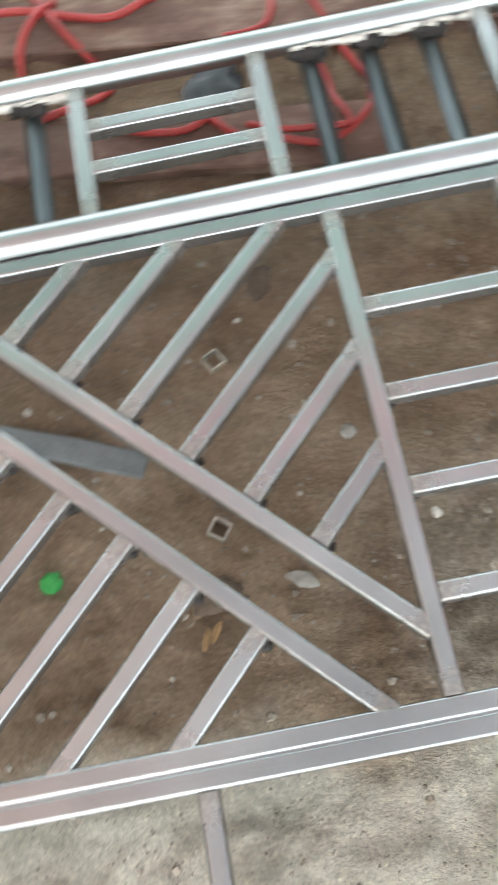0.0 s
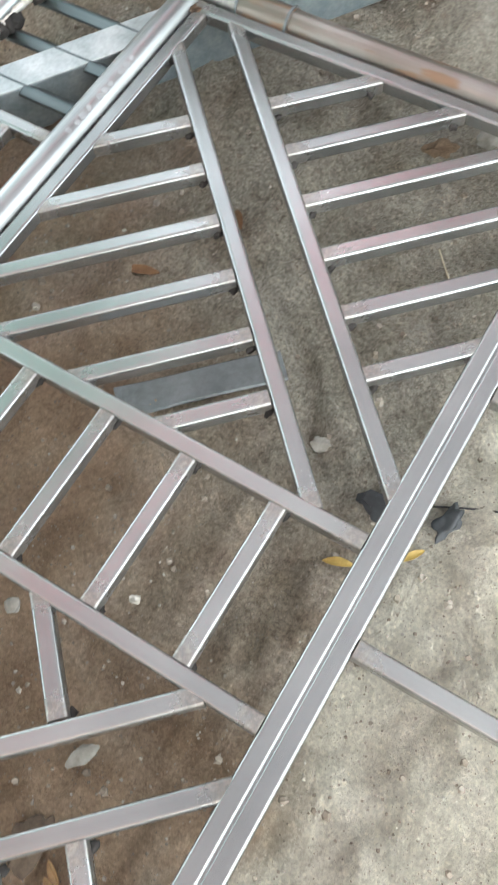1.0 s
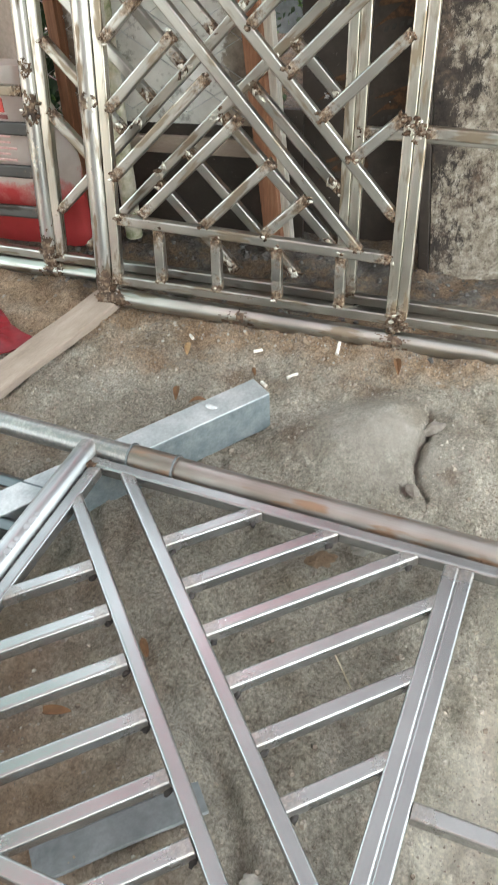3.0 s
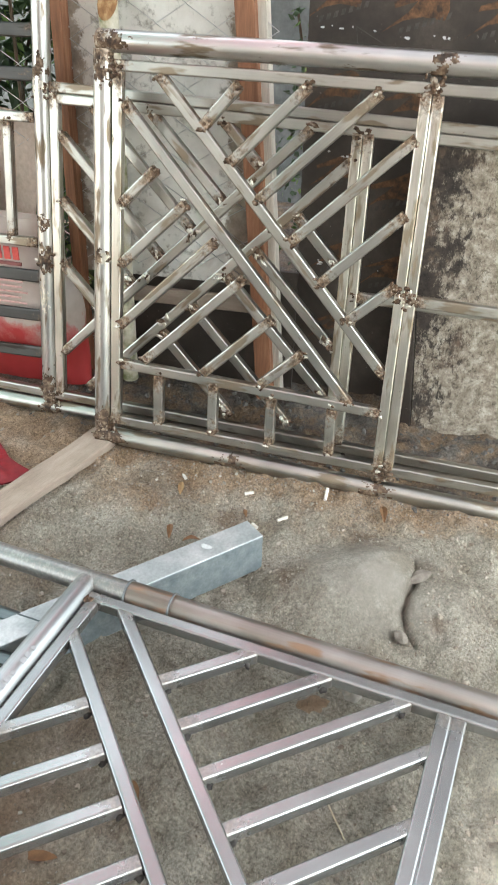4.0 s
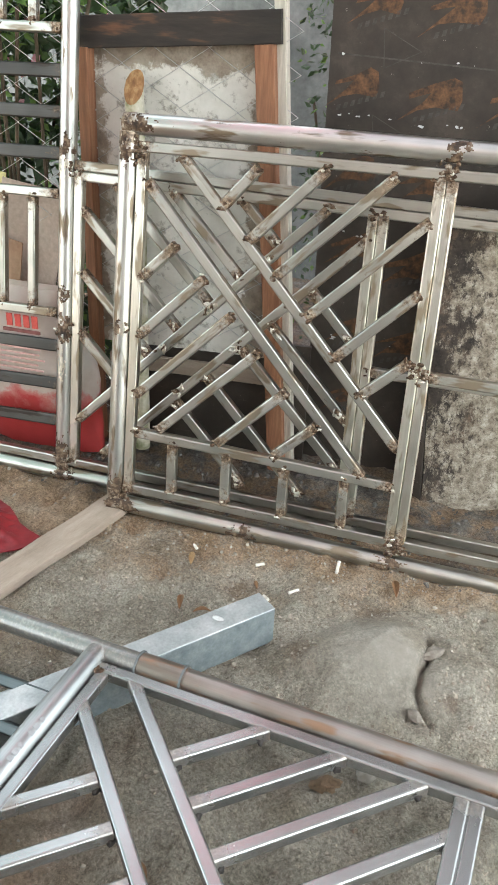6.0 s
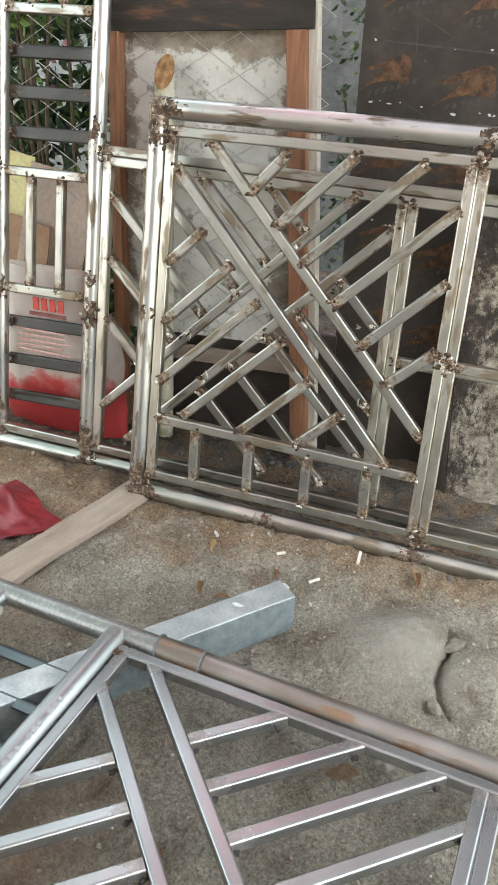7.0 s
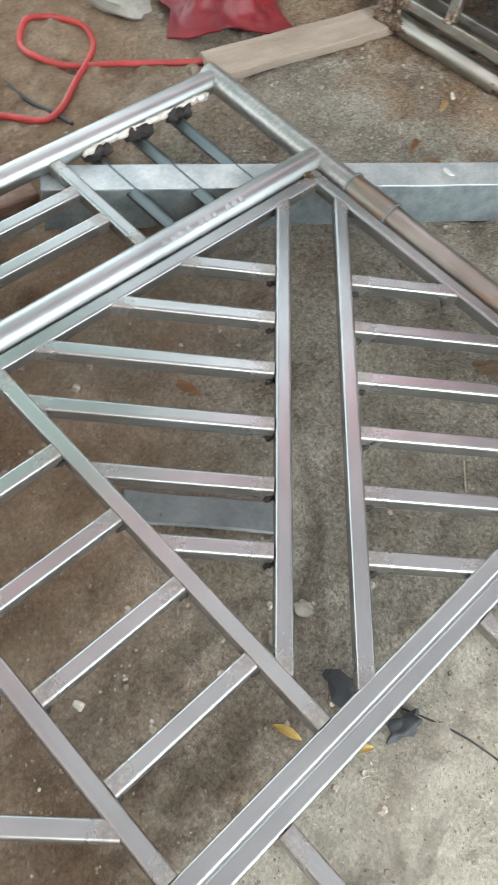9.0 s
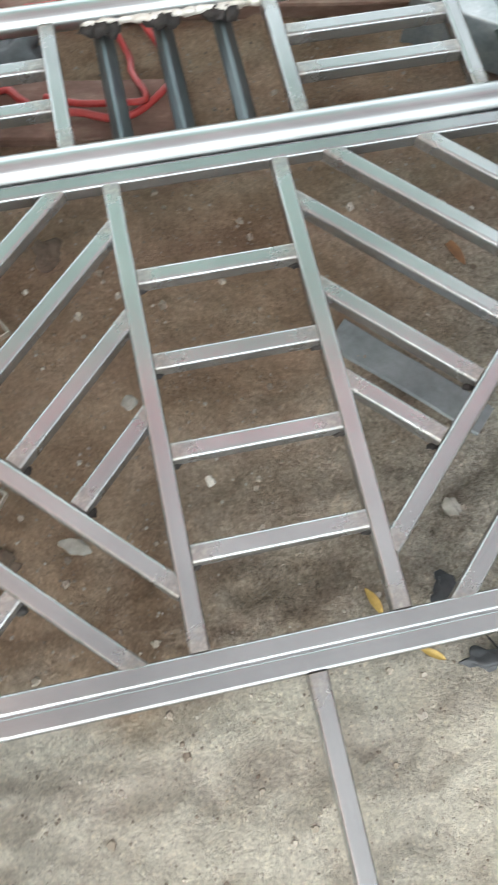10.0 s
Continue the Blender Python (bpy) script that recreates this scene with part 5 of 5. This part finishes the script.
beam("pale_post", (0.388, 0.030, -0.02), (0.258, 0.030, 1.62), 0.028, 0.040, PALE_WOOD, "pale weathered timber post beside the fence")
beam("tie_beam", (-0.235, -0.004, 1.150), (0.300, -0.004, 1.190), 0.020, 0.075, CHARRED, "black plywood strip nailed across the posts", "beam", up=(0, 0, 1))

beam("timber_rail", (-0.20, 0.052, 0.245), (0.345, 0.052, 0.262), 0.016, 0.048, PLANK, "dusty timber rail nailed below the board", "beam", up=(0, 0, 1))


def board(name, label, category, corners, y, thick, mat):
    """An upright sheet with corners (w, z), lower left first, counter-clockwise."""
    bm = bmesh.new()
    fr = [bm.verts.new((w, y, z)) for w, z in corners]
    bk = [bm.verts.new((w, y + thick, z)) for w, z in corners]
    k = len(corners)
    bm.faces.new(fr)
    bm.faces.new(bk[::-1])
    for i in range(k):
        bm.faces.new((fr[i], bk[i], bk[(i + 1) % k], fr[(i + 1) % k]))
    return yard(part(name, bm, mat, None, smooth=None), label, category)


board("cement_board", "pale cement-washed board fixed between the posts", "board", [(-0.21, 0.315), (0.345, 0.335), (0.278, 1.15), (-0.206, 1.13)], 0.024, 0.012, PLASTER)
black_sheet = board("plywood_sheet", "black film-faced plywood sheet with orange printed marks", "plywood", [(0.416, -0.02), (1.70, -0.02), (1.70, 1.70), (0.392, 1.70)], 0.10, 0.018, BLACK_BOARD)
# added dark sheet in place of the shaded void under the cement board
board("plywood_sheet", "dark sheet added for the shaded void low behind the posts", "plywood", [(-0.20, -0.02), (0.42, -0.02), (0.42, 0.37), (-0.20, 0.35)], 0.062, 0.012, BLACK_BOARD)
stained = board("plywood_sheet", "old plywood sheet stained with dried cement", "plywood", [(0.800, -0.03), (1.60, -0.03), (1.60, 0.83), (0.728, 0.80)], -0.03, 0.018, STAINED)
beam("dark_batten", (0.782, -0.028, -0.02), (0.712, -0.028, 0.80), 0.028, 0.024, BLACK_BOARD, "black batten along the stained sheet", "batten")


def print_shape(outline, y, mat, parent, name):
    """A flat printed mark on a sheet."""
    bm = bmesh.new()
    vs = [bm.verts.new((w, y, z)) for w, z in outline]
    bm.faces.new(vs)
    ob = new(name, mesh_of(bm, name, mat, None))
    ob.parent = parent
    return ob


def animal_mark(w, z, s, parent, y, seed, flip=1):
    """An orange printed mark: a long tapering patch with jagged ends."""
    rng = random.Random(seed)
    pts = [(-0.10, -0.035), (-0.045, -0.018), (0.0, -0.022), (0.05, -0.045), (0.068, -0.02), (0.07, 0.02), (0.055, 0.035), (0.01, 0.03), (-0.055, 0.022), (-0.06, 0.014), (0.0, 0.012), (-0.03, -0.004)]
    c, sn = math.cos(0.30), math.sin(0.30)
    out = []
    for a, b in pts:
        a, b = a * s * flip + rng.uniform(-0.003, 0.003), b * s + rng.uniform(-0.003, 0.003)
        out.append((w + a * c - b * sn, z + a * sn + b * c))
    print_shape(out if flip > 0 else out[::-1], y, LOGO, parent, "printed_mark")
    # lettering as plain slanted bars
    for k in range(7):
        a = w - 0.045 + 0.018 * k
        b = z - 0.062 + 0.0062 * k
        print_shape([(a, b), (a + 0.010, b + 0.003), (a + 0.013, b + 0.017), (a + 0.003, b + 0.014)], y, GREY_PRINT, parent, "printed_bar")


for i, (w, z, s, f) in enumerate(((0.470, 1.065, 0.85, 1), (0.665, 1.050, 1.0, 1), (0.505, 1.250, 0.85, 1), (0.690, 1.240, 1.0, 1), (0.480, 0.86, 0.9, 1), (0.67, 0.84, 1.0, 1), (0.50, 0.66, 0.9, 1), (0.655, 0.62, 1.0, 1), (0.52, 0.43, 0.9, 1), (0.66, 0.40, 1.0, 1), (0.53, 0.22, 0.9, 1), (0.86, 1.05, 1.0, 1), (0.87, 1.24, 1.0, 1))):
    animal_mark(w, z, s, black_sheet, 0.0985, i, f)


def line_mark(p, q, y, parent, t=0.0022, mat=None):
    d = Vector((q[0] - p[0], q[1] - p[1])).normalized() * t / 2
    print_shape([(p[0] + d.y, p[1] - d.x), (q[0] + d.y, q[1] - d.x), (q[0] - d.y, q[1] + d.x), (p[0] - d.y, p[1] + d.x)], y, mat or GREY_PRINT, parent, "printed_line")


for a, b in (((0.527, 1.196), (0.622, 1.149)), ((0.622, 1.149), (0.536, 1.108)), ((0.536, 1.108), (0.527, 1.196)), ((0.52, 1.00), (0.60, 0.96)), ((0.52, 1.00), (0.53, 0.93))):
    line_mark(a, b, 0.0984, black_sheet)
line_mark((0.42, 1.135), (0.80, 1.120), 0.0984, black_sheet, 0.004)
rng_spots = random.Random(8)
for k in range(26):
    w, z = rng_spots.uniform(0.43, 0.80), rng_spots.choice((1.13, 0.99, 0.40, 0.70)) + rng_spots.uniform(-0.01, 0.01)
    s = rng_spots.uniform(0.0012, 0.0065)
    turn = rng_spots.random()
    drop = [(w + s * rng_spots.uniform(0.5, 1.5) * math.cos(a * 0.785 + turn), z + s * rng_spots.uniform(0.25, 0.75) * math.sin(a * 0.785 + turn)) for a in range(8)]
    print_shape(drop, 0.0983, PALE_ZINC, black_sheet, "cement_splash")

def bamboo():
    root = yard(thing("bamboo_pole", "cut bamboo pole with a slanted orange end", "bamboo"), "cut bamboo pole with a slanted orange end", "bamboo")
    bm = bmesh.new()
    rings = []
    ang = np.linspace(0, 2 * math.pi, 21)[:-1]
    for z in (0.0, 0.3, 0.302, 0.31, 0.312, 0.7, 0.702, 0.71, 0.712, 0.93):
        r = 0.0245 + (0.002 if 0.301 < z < 0.311 or 0.701 < z < 0.711 else 0)
        rings.append([(-0.068 + r * math.cos(a), -0.03 + r * math.sin(a), z) for a in ang])
    rings.append([(-0.068 + 0.0245 * math.cos(a), -0.03 + 0.0245 * math.sin(a), 1.036 + 0.036 * math.sin(a)) for a in ang])
    sweep(bm, rings)
    part("stalk", bm, BAMBOO, root, "green and white bamboo stalk")
    bm = bmesh.new()
    rings = []
    for k, lift in ((1.0, -0.004), (1.0, 0.003), (0.9, 0.005)):
        rings.append([(-0.068 + 0.0252 * k * math.cos(a), -0.0315 + 0.0252 * k * math.sin(a), 1.036 + lift + 0.036 * k * math.sin(a) + 0.003 * noise.noise(Vector((a * 3, k, 0)))) for a in ang])
    sweep(bm, rings)
    part("cut_end", bm, CUT_WOOD, root, "orange fibrous cut end", 60)


BAMBOO = simple("bamboo_skin", [(0.35, (0.16, 0.20, 0.07)), (0.5, (0.55, 0.52, 0.38)), (0.65, (0.74, 0.71, 0.62))], 18, 0.5, 0, 80, 0.2)
CUT_WOOD = simple("orange_cut_wood", [(0.34, (0.17, 0.08, 0.032)), (0.5, (0.29, 0.145, 0.056)), (0.66, (0.46, 0.29, 0.14))], 20, 0.8, 0, 120, 0.5, (3, 3, 0.5))
bamboo()


def chain_link():
    """Chain-link mesh: zigzag wires woven into diamonds."""
    root = yard(thing("chain_link_fence", "galvanised chain-link fence behind the posts", "fence"), "galvanised chain-link fence behind the posts", "fence")
    p, r = 0.078, 0.0014
    w = -1.25
    k = 0
    while w < 0.36:
        bm = bmesh.new()
        rings = []
        z = 0.36 if -0.23 < w < 0.36 else 0.0
        i = 0
        while z < 1.75:
            x = w + (p / 2 if (i + k) % 2 else -p / 2)
            y = 0.014 + (0.0016 if (i + k) % 2 else -0.0016)
            rings.append([(x + r * math.cos(a), y + r * math.sin(a), z + (0.3 * r * math.sin(a))) for a in np.linspace(0, 2 * math.pi, 6)[:-1]])
            z += p * 0.62
            i += 1
        sweep(bm, rings)
        part("wire", bm, WIRE, root, "", 80)
        w += p
        k += 1
    for x in (-1.3,):
        part("fence_post", round_pipe((x, 0.02, -0.03), (x, 0.02, 1.8), 0.02), OLD_PIPE, root)


chain_link()


def wall_far():
    bm = box((0, 1.9, 0.95), (9.0, 0.15, 2.1), None, 0)
    yard(part("wall_far", bm, CONCRETE, None, smooth=None), "weathered grey concrete wall behind the fence", "wall", kind="structure")


CONCRETE = simple("grey_concrete", [(0.3, (0.09, 0.098, 0.095)), (0.5, (0.145, 0.155, 0.15)), (0.7, (0.22, 0.228, 0.222))], 5, 0.95, 0, 40, 0.4)
wall_far()


def bush(label, w0, w1, y0, y1, z0, z1, count, seed, size, flowers=0, mat=LEAF):
    """A shrub: twigs, and a crown of many single leaves."""
    root = yard(thing("shrub", label, "shrub", Matrix.Translation(((w0 + w1) / 2, (y0 + y1) / 2, 0))), label, "shrub")
    rng = random.Random(seed)
    cw, cy = (w0 + w1) / 2, (y0 + y1) / 2
    for k in range(9):
        tip = (rng.uniform(w0, w1) - cw, rng.uniform(y0, y1) - cy, rng.uniform(z0 + 0.4 * (z1 - z0), z1))
        foot = (rng.uniform(-0.06, 0.06), rng.uniform(-0.04, 0.04), -0.01)
        mid = (tip[0] * 0.4 + rng.uniform(-0.05, 0.05), tip[1] * 0.4, tip[2] * 0.55)
        part("stem", tube_along([foot, mid, tip], 0.005, 6), STALK, root)

    def leaves(name, n, mat, wmul, smul):
        verts, faces = [], []
        for _ in range(n):
            c = Vector((rng.uniform(w0, w1) - cw, rng.uniform(y0, y1) - cy, z0 + (z1 - z0) * rng.random()))
            if noise.noise(c * 5 + Vector((seed, 0, 0))) < -0.12:
                continue
            d = Vector((rng.uniform(-1, 1), rng.uniform(-1, 0.4), rng.uniform(-0.9, 0.5))).normalized()
            s = d.cross(Vector((rng.uniform(-1, 1), rng.uniform(-1, 1), rng.uniform(-1, 1)))).normalized()
            up = d.cross(s)
            L = size * smul * rng.uniform(0.6, 1.3)
            W = L * wmul
            o = len(verts)
            verts += [tuple(c), tuple(c + d * L * 0.4 + s * W + up * L * 0.06), tuple(c + d * L * 0.5 - up * L * 0.04), tuple(c + d * L * 0.4 - s * W + up * L * 0.06), tuple(c + d * L)]
            faces += [(o, o + 1, o + 2), (o, o + 2, o + 3), (o + 1, o + 4, o + 2), (o + 2, o + 4, o + 3)]
        me = bpy.data.meshes.new(name)
        me.from_pydata(verts, [], faces)
        me.materials.append(mat)
        ob = new(name, me)
        ob.parent = root
        return ob

    leaves("crown", count, mat, 0.30, 1.0)
    leaves("young_leaves", count // 3, LEAF_LIGHT, 0.30, 0.8)
    if flowers:
        leaves("blossom", flowers, PETAL, 0.45, 0.5)["label"] = "pale pink blossom"


bush("dark green leafy shrub with pink blossom behind the fence", -1.35, -0.26, 0.22, 0.75, 0.05, 1.85, 11000, 2, 0.06, 260)
bush("yellow-green young shrub with pink blossom at the fence", -0.72, -0.27, 0.06, 0.20, 1.10, 1.34, 420, 5, 0.045, 60, LEAF_LIGHT)
bush("green climbing shrub behind the chain-link fence", 0.22, 0.56, 0.45, 0.85, 0.2, 1.55, 1500, 3, 0.026)


# ---- cardboard and sack behind the slatted band ----
def lean_card(name, label, w, z, wide, tall, turn, y, mat, lean=10):
    bm = bmesh.new()
    n = 8
    vs = []
    for s in (0, 1):
        for j in range(n + 1):
            for i in range(n + 1):
                u, v = i / n - 0.5, j / n
                bend = 0.016 * math.sin(u * 4 + 1) + 0.01 * noise.noise(Vector((u * 3, v * 3, w)))
                vs.append(bm.verts.new((u * wide, bend + s * 0.004, v * tall)))
    k = (n + 1) ** 2
    for j in range(n):
        for i in range(n):
            a = j * (n + 1) + i
            bm.faces.new((vs[a], vs[a + 1], vs[a + n + 2], vs[a + n + 1]))
            bm.faces.new((vs[k + a], vs[k + a + n + 1], vs[k + a + n + 2], vs[k + a + 1]))
    rim = [i for i in range(n + 1)] + [(j + 1) * (n + 1) - 1 for j in range(1, n + 1)] + [n * (n + 1) + i for i in range(n - 1, -1, -1)] + [j * (n + 1) for j in range(n - 1, 0, -1)]
    for a, b in zip(rim, rim[1:] + rim[:1]):
        bm.faces.new((vs[a], vs[k + a], vs[k + b], vs[b]))
    ob = part(name, bm, mat, None, smooth=60)
    ob.matrix_world = pose(w, y, z, -lean, turn, 0)
    return yard(ob, label, "cardboard")


lean_card("cardboard_sheet", "creased brown cardboard sheet behind the slatted band", -0.67, 0.0, 0.30, 0.63, 9, -0.075, CARDBOARD, 4)
lean_card("cardboard_sheet", "pale pinkish cardboard sheet behind the slatted band", -0.545, 0.0, 0.20, 0.77, 12, -0.05, PALE_CARD, 4)
lean_card("cardboard_sheet", "yellowish card standing behind the cardboard", -0.69, 0.0, 0.26, 0.80, 6, -0.025, YELLOW_CARD, 2)


def sack():
    root = yard(thing("cement_sack", "slumped white and red cement sack behind the railing", "sack", Matrix.Translation((-0.36, -0.090, 0))), "slumped white and red cement sack behind the railing", "sack")
    bm = bmesh.new()
    rings = []
    for j in range(22):
        t = j / 21
        z = 0.50 * t
        half = 0.20 * (1.02 + 0.07 * math.sin(math.pi * t)) * (1 - 0.24 * t)
        deep = 0.075 * math.sin(math.pi * (0.14 + 0.80 * t)) + 0.008
        ring = []
        for k in range(32):
            a = 2 * math.pi * k / 32
            c, s = math.cos(a), math.sin(a)
            q = Vector((c * 1.4, s * 1.4, z * 7))
            f = 1 + 0.10 * noise.noise(q) + 0.05 * noise.noise(q * 3)
            ring.append((half * f * math.copysign(abs(c) ** 0.7, c) - 0.05 * t, deep * f * math.copysign(abs(s) ** 0.8, s), z + 0.012 * noise.noise(q * 1.5) * (0 < j)))
        rings.append(ring)
    sweep(bm, rings)
    part("bag", bm, SACK, root, "", 60)
    # print on the front as plain bars
    for k in range(4):
        print_box((-0.035 + 0.026 * k, -0.094, 0.425), (0.018, 0.004, 0.036), RED_PRINT, root)
    print_box((0.0, -0.094, 0.395), (0.115, 0.004, 0.010), DARK_PRINT, root)
    for j in range(8):
        print_box((-0.03 + 0.006 * (j % 3), -0.098, 0.345 - 0.016 * j), (0.17 - 0.02 * (j % 2), 0.004, 0.005), RED_FAINT, root)


def print_box(c, size, mat, root):
    part("printed_bar", box(c, size, None, 0.0008), mat, root, smooth=None)


RED_FAINT = simple("faded_red_print", [(0.3, (0.60, 0.34, 0.30)), (0.7, (0.70, 0.46, 0.42))], 40, 0.6, 0, 160, 0.1)
sack()
scatter("rubble", "grey mortar rubble on the ground behind the railings", 1500, (1.60, 2.05, -0.45, 0.95), 0.002, 0.012, RUBBLE, 7)
